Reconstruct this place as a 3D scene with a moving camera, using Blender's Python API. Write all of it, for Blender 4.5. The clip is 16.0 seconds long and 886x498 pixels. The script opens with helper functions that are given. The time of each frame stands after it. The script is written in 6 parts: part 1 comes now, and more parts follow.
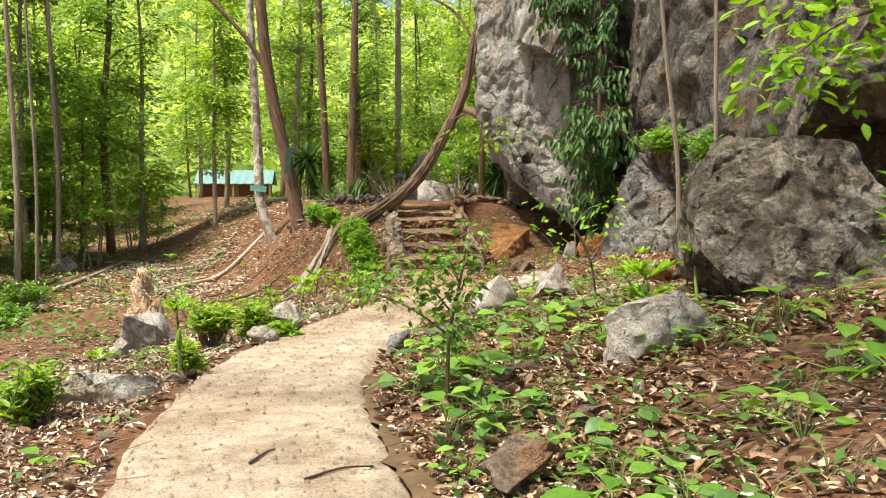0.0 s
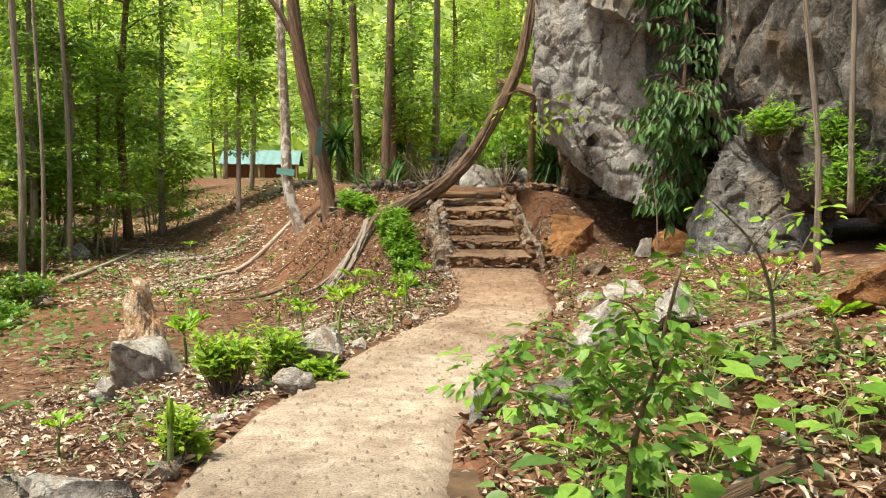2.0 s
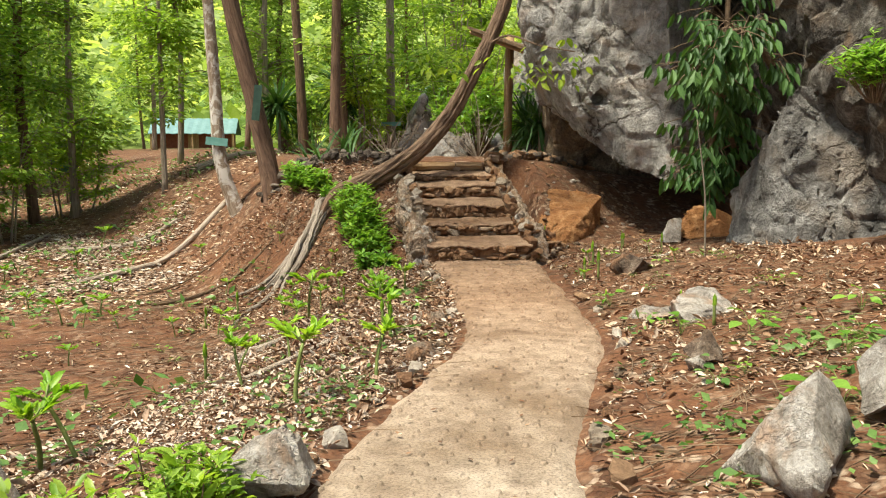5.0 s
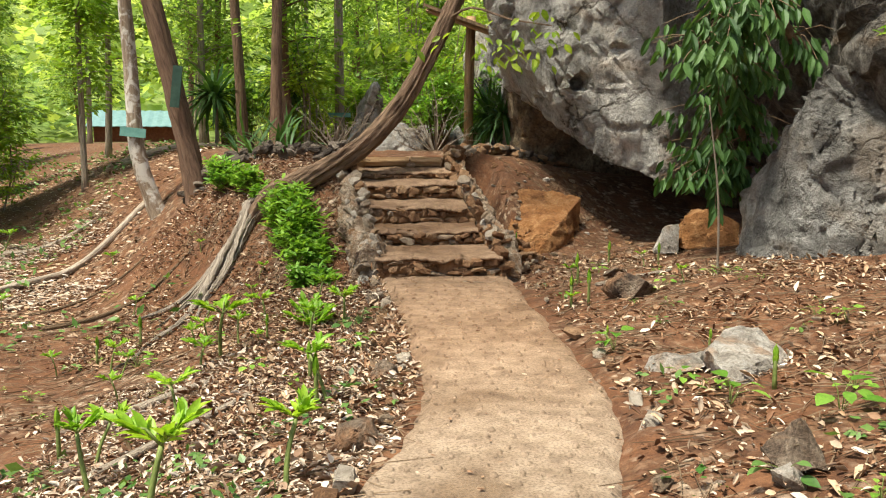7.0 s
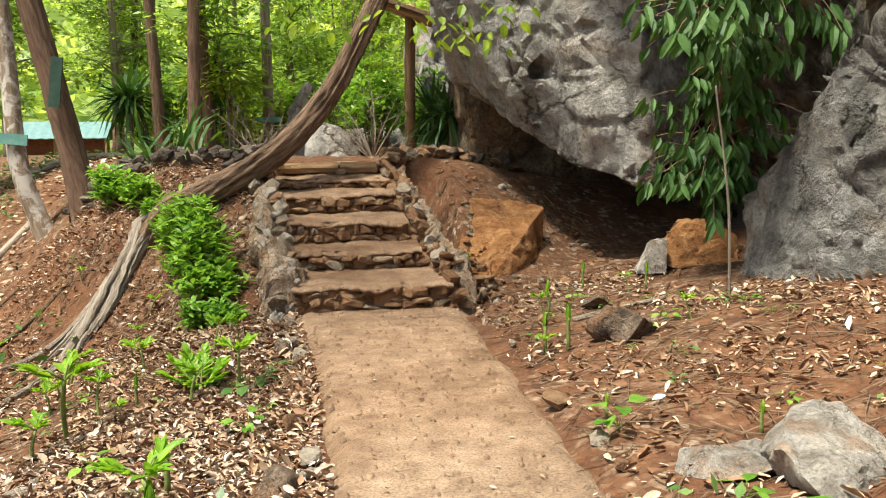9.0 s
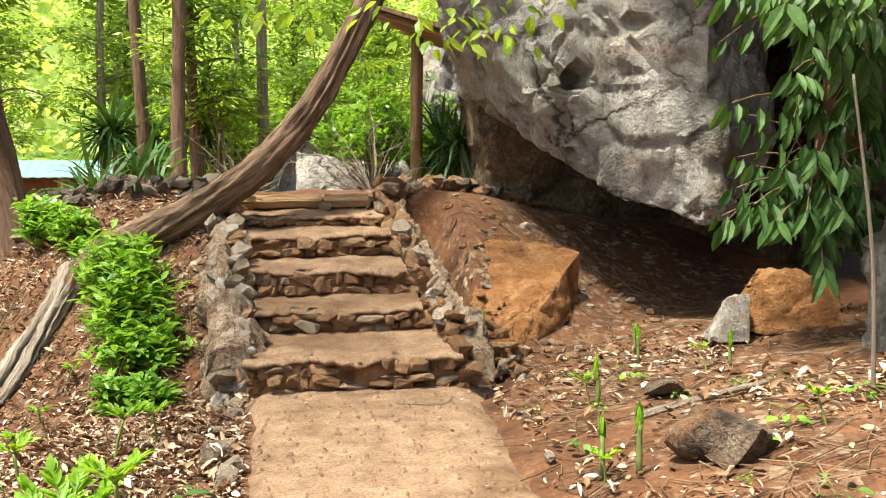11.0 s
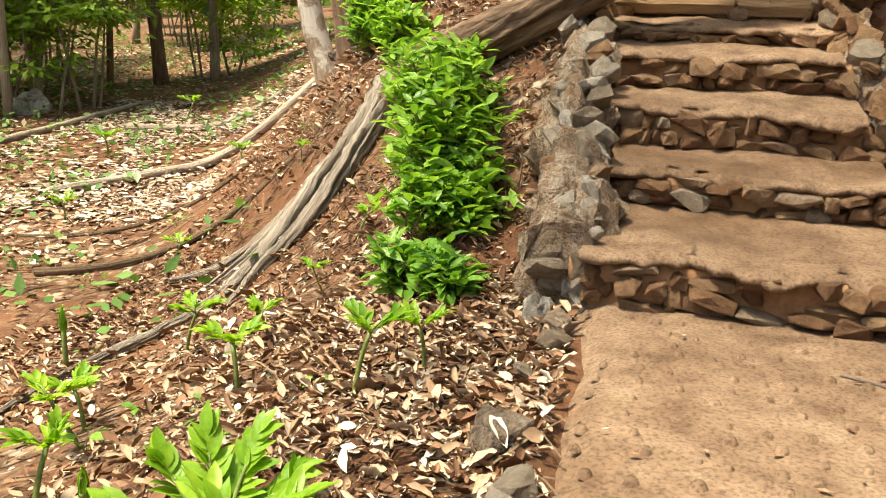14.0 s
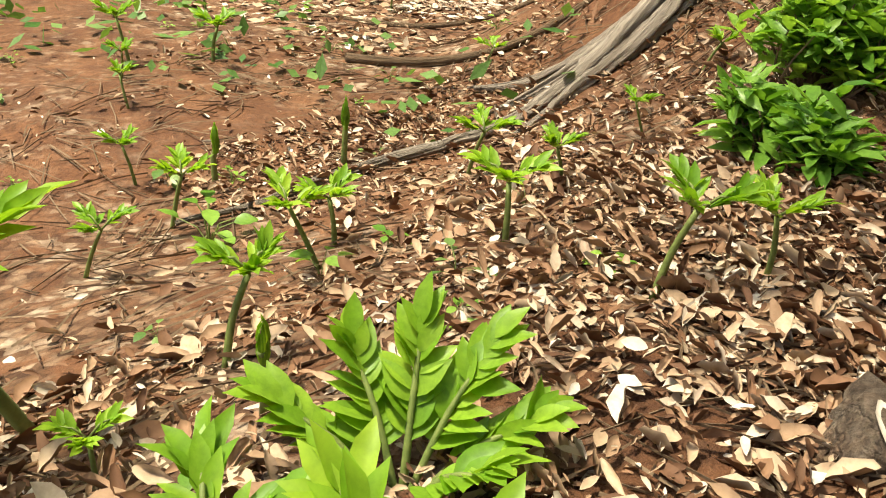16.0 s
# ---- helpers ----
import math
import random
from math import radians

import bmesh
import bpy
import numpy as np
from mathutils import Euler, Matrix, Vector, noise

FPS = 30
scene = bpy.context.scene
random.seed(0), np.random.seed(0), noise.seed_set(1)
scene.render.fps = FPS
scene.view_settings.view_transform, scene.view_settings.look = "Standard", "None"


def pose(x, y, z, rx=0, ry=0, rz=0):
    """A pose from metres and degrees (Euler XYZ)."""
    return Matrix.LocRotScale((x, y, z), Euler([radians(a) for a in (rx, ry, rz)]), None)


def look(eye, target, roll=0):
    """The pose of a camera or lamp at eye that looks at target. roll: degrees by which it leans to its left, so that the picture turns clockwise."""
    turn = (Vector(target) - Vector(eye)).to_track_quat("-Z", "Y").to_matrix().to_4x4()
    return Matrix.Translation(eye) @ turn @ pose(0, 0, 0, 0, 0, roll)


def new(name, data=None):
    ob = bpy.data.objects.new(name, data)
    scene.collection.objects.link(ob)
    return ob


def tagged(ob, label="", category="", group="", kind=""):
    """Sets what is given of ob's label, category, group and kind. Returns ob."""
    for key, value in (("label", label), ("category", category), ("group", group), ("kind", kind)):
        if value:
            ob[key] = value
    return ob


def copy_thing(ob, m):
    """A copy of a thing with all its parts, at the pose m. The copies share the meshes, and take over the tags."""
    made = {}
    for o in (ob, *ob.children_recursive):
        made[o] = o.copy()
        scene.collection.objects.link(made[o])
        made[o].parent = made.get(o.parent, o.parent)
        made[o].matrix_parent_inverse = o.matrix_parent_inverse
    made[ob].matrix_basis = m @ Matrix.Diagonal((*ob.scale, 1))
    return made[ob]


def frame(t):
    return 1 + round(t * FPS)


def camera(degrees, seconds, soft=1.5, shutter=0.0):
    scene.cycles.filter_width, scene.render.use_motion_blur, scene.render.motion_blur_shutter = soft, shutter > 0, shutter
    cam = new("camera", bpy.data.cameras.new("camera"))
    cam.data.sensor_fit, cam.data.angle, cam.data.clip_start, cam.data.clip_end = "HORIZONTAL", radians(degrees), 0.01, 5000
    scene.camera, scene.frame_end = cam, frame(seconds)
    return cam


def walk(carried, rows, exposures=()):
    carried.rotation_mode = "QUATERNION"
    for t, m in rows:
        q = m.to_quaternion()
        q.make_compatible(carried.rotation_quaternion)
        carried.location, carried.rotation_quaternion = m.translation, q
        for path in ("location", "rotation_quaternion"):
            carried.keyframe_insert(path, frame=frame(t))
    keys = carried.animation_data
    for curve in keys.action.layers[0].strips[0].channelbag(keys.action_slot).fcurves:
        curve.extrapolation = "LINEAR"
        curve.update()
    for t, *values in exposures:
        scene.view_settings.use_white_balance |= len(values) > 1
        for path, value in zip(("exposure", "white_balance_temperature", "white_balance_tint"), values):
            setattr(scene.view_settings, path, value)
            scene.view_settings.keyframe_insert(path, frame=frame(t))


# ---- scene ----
cam = camera(55.5, 16.0, 1.1)
METRES, EYE, TILT, LEAN, TURN = 15.0, 1.34, -3.0, 0.0, 0.0
ROWS = [
    (0.0, 0.0, 0.0, 0.0, 0.0, 0.0, -0.0),
    (0.5, -0.0103, 0.0366, 0.0027, 0.93, 0.42, -0.32),
    (1.0, -0.0171, 0.076, 0.0058, 1.1, 0.43, -0.15),
    (1.5, -0.0264, 0.1135, 0.0099, 1.55, 0.32, -0.28),
    (2.0, -0.0353, 0.1504, 0.0163, 1.67, -1.26, -0.67),
    (2.5, -0.0435, 0.1883, 0.0196, 2.38, -2.17, -1.23),
    (3.0, -0.0536, 0.2264, 0.0219, 2.55, -3.42, -1.29),
    (3.5, -0.0606, 0.2645, 0.0229, 2.43, -3.44, -0.77),
    (4.0, -0.069, 0.2975, 0.0253, 2.61, -3.45, -1.93),
    (4.5, -0.074, 0.3318, 0.0294, -0.21, -3.41, -0.39),
    (7.0, -0.0644, 0.5052, 0.0366, -5.22, -3.81, 0.34),
    (7.5, -0.0617, 0.5393, 0.037, -4.18, -3.72, 0.4),
    (8.0, -0.0581, 0.5684, 0.0378, -1.28, -3.66, 0.38),
    (8.5, -0.0529, 0.6014, 0.0393, -4.82, -3.05, 1.08),
    (9.0, -0.0443, 0.6346, 0.0379, -8.83, -3.24, 1.39),
    (11.5, -0.0162, 0.7967, 0.0391, -7.06, 0.25, 0.59),
    (12.0, -0.0133, 0.8221, 0.0409, -0.68, 0.44, 0.29),
    (12.5, -0.0158, 0.8469, 0.0404, 0.92, 0.44, 0.14),
    (13.0, -0.019, 0.8724, 0.0387, 3.91, -2.31, -0.23),
    (13.5, -0.0224, 0.8979, 0.0375, 12.64, -8.19, -1.38),
    (14.0, -0.0287, 0.9205, 0.0345, 17.34, -12.22, -3.1),
    (14.5, -0.0326, 0.9391, 0.0322, 28.22, -17.0, -2.56),
    (15.0, -0.0355, 0.956, 0.0292, 37.56, -19.67, -5.82),
    (15.5, -0.0452, 0.9667, 0.0244, 39.66, -22.93, -6.4),
    (16.0, -0.0525, 0.973, 0.0201, 40.87, -25.82, -6.83),
]
walk(cam, [(t, pose(0, 0, EYE, TILT, LEAN, TURN) @ pose(METRES * x, METRES * y, METRES * z, 90 + pitch, roll, yaw)) for t, x, y, z, yaw, pitch, roll in ROWS],
     exposures=[(0.0, 0.85, 6700, 4), (3.5, 0.68, 6700, 4), (7.0, 0.68, 6600, 4), (9.0, 0.85, 6600, 4), (11.5, 1.4, 6800, 4), (12.5, 1.5, 7100, 4), (13.5, 1.35, 7200, 4), (14.5, 1.1, 7200, 4), (16.0, 0.88, 7200, 4)])

# ---- light ----
SUN_ELEVATION, SUN_AZIMUTH = 68.0, 238.0
world = bpy.data.worlds.new("world")
scene.world = world
world.use_nodes = True
sky = world.node_tree.nodes.new("ShaderNodeTexSky")
sky.sky_type, sky.sun_disc = "NISHITA", False
sky.sun_elevation, sky.sun_rotation = radians(SUN_ELEVATION), radians(SUN_AZIMUTH)
sky.air_density, sky.dust_density, sky.ozone_density = 1.0, 4.0, 1.0
backing = world.node_tree.nodes["Background"]
backing.inputs["Strength"].default_value = 0.125
world.node_tree.links.new(sky.outputs[0], backing.inputs["Color"])
sun = new("sun", bpy.data.lights.new("sun", "SUN"))
sun.data.energy, sun.data.angle, sun.data.color = 5.0, radians(7), (1.0, 0.95, 0.86)
a, e = radians(SUN_AZIMUTH), radians(SUN_ELEVATION)
sun.matrix_world = look((0, 0, 0), (-math.sin(a) * math.cos(e), -math.cos(a) * math.cos(e), -math.sin(e)))
scene.view_settings.exposure = 0.0


# ---- materials ----
def material(name, rough=0.8):
    m = bpy.data.materials.new(name)
    m.use_nodes = True
    n = m.node_tree.nodes
    b = n["Principled BSDF"]
    b.inputs["Roughness"].default_value = rough
    b.inputs["Specular IOR Level"].default_value = 0.3
    return m, n, m.node_tree.links, b


def noise_node(n, l, scale, detail=6, rough=0.6, distort=0.0, coords=None):
    t = n.new("ShaderNodeTexNoise")
    t.inputs["Scale"].default_value, t.inputs["Detail"].default_value = scale, detail
    t.inputs["Roughness"].default_value, t.inputs["Distortion"].default_value = rough, distort
    if coords:
        l.new(coords, t.inputs["Vector"])
    return t


def ramp(n, l, source, *stops):
    r = n.new("ShaderNodeValToRGB")
    while len(r.color_ramp.elements) < len(stops):
        r.color_ramp.elements.new(0.5)
    for el, (p, c) in zip(r.color_ramp.elements, stops):
        el.position, el.color = p, (*c, 1) if len(c) == 3 else c
    l.new(source, r.inputs[0])
    return r.outputs[0]


def mix(n, l, fac, a, b, mode="MIX"):
    m = n.new("ShaderNodeMix")
    m.data_type, m.blend_type = "RGBA", mode
    for slot, v in ((0, fac), (6, a), (7, b)):
        if hasattr(v, "is_linked"):
            l.new(v, m.inputs[slot])
        else:
            m.inputs[slot].default_value = v if slot == 0 else (*v, 1)
    return m.outputs[2]


def relief(n, l, b, height, strength, distance):
    k = n.new("ShaderNodeBump")
    k.inputs["Strength"].default_value, k.inputs["Distance"].default_value = strength, distance
    l.new(height, k.inputs["Height"])
    l.new(k.outputs[0], b.inputs["Normal"])


def coords_of(n, kind="Object"):
    return n.new("ShaderNodeTexCoord").outputs[kind]


def ground_material():
    m, n, l, b = material("red_soil", 0.95)
    geo = n.new("ShaderNodeNewGeometry").outputs["Position"]
    big = noise_node(n, l, 0.35, 4, 0.55, 0.3, geo)
    mid = noise_node(n, l, 2.6, 8, 0.7, 0.5, geo)
    fine = noise_node(n, l, 38, 4, 0.7, 0, geo)
    soil = ramp(n, l, mid.outputs[0], (0.3, (0.055, 0.0225, 0.0105)), (0.52, (0.13, 0.055, 0.024)), (0.72, (0.22, 0.106, 0.05)))
    warp = mix(n, l, 0.06, geo, noise_node(n, l, 9, 3, 0.6, 0, geo).outputs["Color"], "ADD")
    cells = n.new("ShaderNodeTexVoronoi")
    cells.inputs["Scale"].default_value = 17
    l.new(warp, cells.inputs["Vector"])
    tone = n.new("ShaderNodeSeparateColor")
    l.new(cells.outputs["Color"], tone.inputs[0])
    litter = ramp(n, l, tone.outputs[0], (0.0, (0.06, 0.028, 0.013)), (0.4, (0.16, 0.085, 0.045)), (0.75, (0.3, 0.2, 0.125)), (1.0, (0.5, 0.4, 0.29)))
    edge = ramp(n, l, cells.outputs["Distance"], (0.25, (1, 1, 1)), (0.75, (0.35, 0.3, 0.27)))
    litter = mix(n, l, 0.8, litter, edge, "MULTIPLY")
    k = ramp(n, l, big.outputs[0], (0.4, (0.1, 0.1, 0.1)), (0.6, (0.9, 0.9, 0.9)))
    k2 = ramp(n, l, noise_node(n, l, 5, 5, 0.6, 0.4, geo).outputs[0], (0.42, (0, 0, 0)), (0.55, (1, 1, 1)))
    c2 = mix(n, l, mix(n, l, 1.0, k, k2, "MULTIPLY"), soil, litter)
    c2 = mix(n, l, 0.6, c2, ramp(n, l, fine.outputs[0], (0.33, (0.5, 0.46, 0.44)), (0.5, (1, 1, 1)), (0.72, (1.4, 1.35, 1.3))), "MULTIPLY")
    # grassy, mossy ground further off
    sep = n.new("ShaderNodeSeparateXYZ")
    l.new(geo, sep.inputs[0])
    far = n.new("ShaderNodeMapRange")
    far.inputs[1].default_value, far.inputs[2].default_value = 60, 85
    l.new(sep.outputs[1], far.inputs[0])
    green = ramp(n, l, mid.outputs[0], (0.35, (0.06, 0.11, 0.02)), (0.65, (0.16, 0.24, 0.05)))
    c3 = mix(n, l, far.outputs[0], c2, green)
    l.new(c3, b.inputs["Base Color"])
    relief(n, l, b, fine.outputs[0], 0.7, 0.03)
    return m


def path_material():
    m, n, l, b = material("sandy_concrete", 0.85)
    geo = n.new("ShaderNodeNewGeometry").outputs["Position"]
    big = noise_node(n, l, 0.8, 5, 0.6, 0.4, geo)
    mid = noise_node(n, l, 6, 8, 0.72, 0.2, geo)
    fine = noise_node(n, l, 70, 3, 0.6, 0, geo)
    base = ramp(n, l, mid.outputs[0], (0.3, (0.2, 0.15, 0.105)), (0.5, (0.34, 0.268, 0.195)), (0.72, (0.46, 0.38, 0.29)))
    # the path turns darker and redder towards the stairs
    sep = n.new("ShaderNodeSeparateXYZ")
    l.new(geo, sep.inputs[0])
    near = n.new("ShaderNodeMapRange")
    near.inputs[1].default_value, near.inputs[2].default_value, near.inputs[4].default_value = 9.5, 14.0, 0.75
    l.new(sep.outputs[1], near.inputs[0])
    redder = ramp(n, l, mid.outputs[0], (0.3, (0.135, 0.066, 0.032)), (0.55, (0.265, 0.153, 0.083)), (0.75, (0.38, 0.247, 0.148)))
    base = mix(n, l, near.outputs[0], base, redder)
    wet = ramp(n, l, big.outputs[0], (0.34, (0.62, 0.55, 0.48)), (0.55, (1, 1, 1)))
    c = mix(n, l, 1.0, base, wet, "MULTIPLY")
    g = ramp(n, l, fine.outputs[0], (0.35, (0.5, 0.47, 0.44)), (0.5, (1, 1, 1)), (0.7, (1.25, 1.22, 1.18)))
    c = mix(n, l, 0.8, c, g, "MULTIPLY")
    l.new(c, b.inputs["Base Color"])
    l.new(ramp(n, l, big.outputs[0], (0.34, (0.5, 0.5, 0.5)), (0.5, (0.88, 0.88, 0.88))), b.inputs["Roughness"])
    relief(n, l, b, noise_node(n, l, 13, 12, 0.78, 0.3, geo).outputs[0], 0.8, 0.022)
    return m


def rock_material(name, dark, grey, light, stain, stain_amount=0.25, scale=1.0, net=0.35, speck=0.7, streak=0.0):
    m, n, l, b = material(name, 0.9)
    geo = n.new("ShaderNodeNewGeometry").outputs["Position"]
    mp = n.new("ShaderNodeMapping")
    mp.inputs["Scale"].default_value = (1, 1, 0.45)
    l.new(geo, mp.inputs[0])
    big = noise_node(n, l, 0.7 * scale, 6, 0.6, 0.6, mp.outputs[0])
    mid = noise_node(n, l, 3.5 * scale, 10, 0.72, 0.5, geo)
    fine = noise_node(n, l, 26 * scale, 6, 0.75, 0, geo)
    c = ramp(n, l, mid.outputs[0], (0.33, dark), (0.49, grey), (0.65, light))
    patch = ramp(n, l, big.outputs[0], (0.38, (0.6, 0.59, 0.58)), (0.52, (1, 1, 1)))
    c = mix(n, l, 0.7, c, patch, "MULTIPLY")
    st = noise_node(n, l, 1.3 * scale, 5, 0.6, 0.8, geo)
    k = ramp(n, l, st.outputs[0], (0.52, (0, 0, 0)), (0.66, (stain_amount,) * 3))
    c = mix(n, l, k, c, stain)
    sp = ramp(n, l, fine.outputs[0], (0.36, (0.34, 0.33, 0.31)), (0.5, (1, 1, 1)), (0.66, (1.65, 1.63, 1.58)))
    c = mix(n, l, speck, c, sp, "MULTIPLY")
    if streak:
        down = n.new("ShaderNodeMapping")
        down.inputs["Scale"].default_value = (1.9, 1.9, 0.16)
        l.new(geo, down.inputs[0])
        run = noise_node(n, l, 1.0, 6, 0.65, 0.3, down.outputs[0])
        c = mix(n, l, streak, c, ramp(n, l, run.outputs[0], (0.4, (0.3, 0.31, 0.33)), (0.56, (1, 1, 1))), "MULTIPLY")
    vor = n.new("ShaderNodeTexVoronoi")
    vor.feature = "DISTANCE_TO_EDGE"
    vor.inputs["Scale"].default_value = 0.75 * scale
    warp = mix(n, l, 0.9, geo, noise_node(n, l, 1.4 * scale, 5, 0.65, 0, geo).outputs["Color"], "ADD")
    l.new(warp, vor.inputs["Vector"])
    crack = ramp(n, l, vor.outputs["Distance"], (0.0, (0.12, 0.1, 0.085)), (0.012, (0.5, 0.47, 0.44)), (0.035, (1, 1, 1)))
    part_net = ramp(n, l, noise_node(n, l, 0.8 * scale, 3, 0.5, 0, geo).outputs[0], (0.42, (0, 0, 0)), (0.58, (net, net, net)))
    c = mix(n, l, part_net, c, mix(n, l, 1.0, c, crack, "MULTIPLY"))
    # small weathering pits
    pit = n.new("ShaderNodeTexVoronoi")
    pit.inputs["Scale"].default_value = 9 * scale
    l.new(mix(n, l, 0.12, geo, noise_node(n, l, 6 * scale, 4, 0.6, 0, geo).outputs["Color"], "ADD"), pit.inputs["Vector"])
    hollow = ramp(n, l, pit.outputs["Distance"], (0.08, (0.45, 0.42, 0.4)), (0.3, (1, 1, 1)))
    c = mix(n, l, 0.55, c, hollow, "MULTIPLY")
    l.new(c, b.inputs["Base Color"])
    total = mid.outputs[0]
    for source, k in ((fine.outputs[0], 0.45), (hollow, 0.22), (crack, 0.3)):
        fma = n.new("ShaderNodeMath")
        fma.operation = "MULTIPLY_ADD"
        fma.inputs[1].default_value = k
        l.new(source, fma.inputs[0])
        l.new(total, fma.inputs[2])
        total = fma.outputs[0]
    relief(n, l, b, total, 1.0, 0.14 / scale)
    return m


def leaf_material(name, dark, light, through_amount=0.4, rough=0.42):
    m, n, l, b = material(name, rough)
    isl = n.new("ShaderNodeNewGeometry").outputs["Random Per Island"]
    ob = n.new("ShaderNodeObjectInfo").outputs["Random"]
    c = ramp(n, l, isl, (0.0, dark), (1.0, light))
    vein = noise_node(n, l, 45, 4, 0.65, 0.2, coords_of(n))
    c = mix(n, l, 0.7, c, ramp(n, l, vein.outputs[0], (0.3, (0.62, 0.68, 0.6)), (0.55, (1, 1, 1)), (0.75, (1.25, 1.2, 1.1))), "MULTIPLY")
    tint = ramp(n, l, ob, (0.0, (0.8, 0.86, 0.75)), (1.0, (1.2, 1.1, 1.0)))
    c = mix(n, l, 1.0, c, tint, "MULTIPLY")
    l.new(c, b.inputs["Base Color"])
    tr = n.new("ShaderNodeBsdfTranslucent")
    warm = mix(n, l, 1.0, c, (1.3, 1.28, 0.62), "MULTIPLY")
    l.new(warm, tr.inputs["Color"])
    mx = n.new("ShaderNodeMixShader")
    mx.inputs[0].default_value = through_amount
    l.new(b.outputs[0], mx.inputs[1])
    l.new(tr.outputs[0], mx.inputs[2])
    l.new(mx.outputs[0], n["Material Output"].inputs["Surface"])
    return m


def litter_material(name, *stops):
    m, n, l, b = material(name, 0.75)
    isl = n.new("ShaderNodeNewGeometry").outputs["Random Per Island"]
    c = ramp(n, l, isl, *stops)
    t = noise_node(n, l, 40, 4, 0.6, 0, coords_of(n))
    c = mix(n, l, 0.6, c, ramp(n, l, t.outputs[0], (0.35, (0.6, 0.55, 0.5)), (0.6, (1, 1, 1))), "MULTIPLY")
    l.new(c, b.inputs["Base Color"])
    return m


def bark_material(name, dark, light, scale=1.0, patchy=None):
    m, n, l, b = material(name, 0.92)
    at_node = n.new("ShaderNodeAttribute")
    at_node.attribute_name = "along"
    co = at_node.outputs["Vector"]
    mp = n.new("ShaderNodeMapping")
    mp.inputs["Scale"].default_value = (9 * scale, 9 * scale, 1.3 * scale)
    l.new(co, mp.inputs[0])
    t = noise_node(n, l, 2.2, 8, 0.7, 0.6, mp.outputs[0])
    c = ramp(n, l, t.outputs[0], (0.32, dark), (0.68, light))
    if patchy:
        p = noise_node(n, l, 4.5, 5, 0.65, 0.7, co)
        c = mix(n, l, ramp(n, l, p.outputs[0], (0.47, (0, 0, 0)), (0.56, (1, 1, 1))), c, patchy)
    l.new(c, b.inputs["Base Color"])
    relief(n, l, b, t.outputs[0], 1.0, 0.05)
    return m


def plain_material(name, c1, c2, rough=0.7, scale=8.0):
    m, n, l, b = material(name, rough)
    t = noise_node(n, l, scale, 6, 0.65, 0.3, coords_of(n))
    l.new(ramp(n, l, t.outputs[0], (0.3, c1), (0.7, c2)), b.inputs["Base Color"])
    relief(n, l, b, t.outputs[0], 0.4, 0.01)
    return m


def stone_material(name, stops):
    m, n, l, b = material(name, 0.9)
    geo = n.new("ShaderNodeNewGeometry").outputs["Position"]
    ob = n.new("ShaderNodeObjectInfo").outputs["Random"]
    t = noise_node(n, l, 16, 10, 0.78, 0.5, geo)
    base = ramp(n, l, ob, *stops)
    c = mix(n, l, 0.85, base, ramp(n, l, t.outputs[0], (0.3, (0.4, 0.36, 0.32)), (0.55, (1, 1, 1)), (0.75, (1.4, 1.4, 1.4))), "MULTIPLY")
    l.new(c, b.inputs["Base Color"])
    relief(n, l, b, t.outputs[0], 1.0, 0.06)
    return m


SOIL, PATH = ground_material(), path_material()
LIMESTONE = rock_material("grey_limestone", (0.24, 0.22, 0.195), (0.46, 0.43, 0.385), (0.66, 0.62, 0.565), (0.5, 0.37, 0.27), 0.5, net=0.95, speck=0.3, streak=0.55)
BOULDER_ROCK = rock_material("lichened_brown_limestone", (0.026, 0.018, 0.012), (0.12, 0.092, 0.064), (0.38, 0.33, 0.26), (0.44, 0.41, 0.36), 0.6, 1.1, 0.8, speck=0.7)
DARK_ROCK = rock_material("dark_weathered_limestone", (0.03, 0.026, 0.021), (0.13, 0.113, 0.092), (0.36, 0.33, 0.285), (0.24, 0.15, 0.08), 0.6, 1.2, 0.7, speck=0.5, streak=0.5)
OUTCROP = rock_material("mid_grey_limestone", (0.1, 0.092, 0.08), (0.25, 0.235, 0.21), (0.48, 0.46, 0.42), (0.3, 0.22, 0.15), 0.4, 1.3, net=0.6, speck=0.35, streak=0.5)
# brown rock, its colour lowered to add to the shade in the cave
CAVE_ROCK = rock_material("brown_cave_rock_darkened", (0.05, 0.036, 0.022), (0.14, 0.1, 0.06), (0.27, 0.21, 0.135), (0.25, 0.12, 0.04), 0.5)
ORANGE_ROCK = rock_material("orange_clay_rock", (0.22, 0.09, 0.03), (0.38, 0.17, 0.06), (0.55, 0.3, 0.13), (0.3, 0.12, 0.045), 0.4, 1.5, speck=0.3)
PALE_ROCK = rock_material("pale_limestone", (0.2, 0.17, 0.135), (0.44, 0.39, 0.33), (0.66, 0.62, 0.56), (0.38, 0.22, 0.12), 0.6, 2.5, speck=0.4)
BROWN_ROCK = rock_material("brown_rock", (0.06, 0.04, 0.028), (0.18, 0.125, 0.085), (0.34, 0.27, 0.2), (0.3, 0.14, 0.06), 0.6, 2.2)
STONE = stone_material("stair_stone", ((0.0, (0.2, 0.1, 0.048)), (0.5, (0.31, 0.17, 0.085)), (0.85, (0.38, 0.235, 0.13)), (1.0, (0.4, 0.32, 0.235))))
GREY_STONE = stone_material("side_stone", ((0.0, (0.22, 0.15, 0.095)), (0.5, (0.4, 0.32, 0.235)), (1.0, (0.58, 0.52, 0.44))))
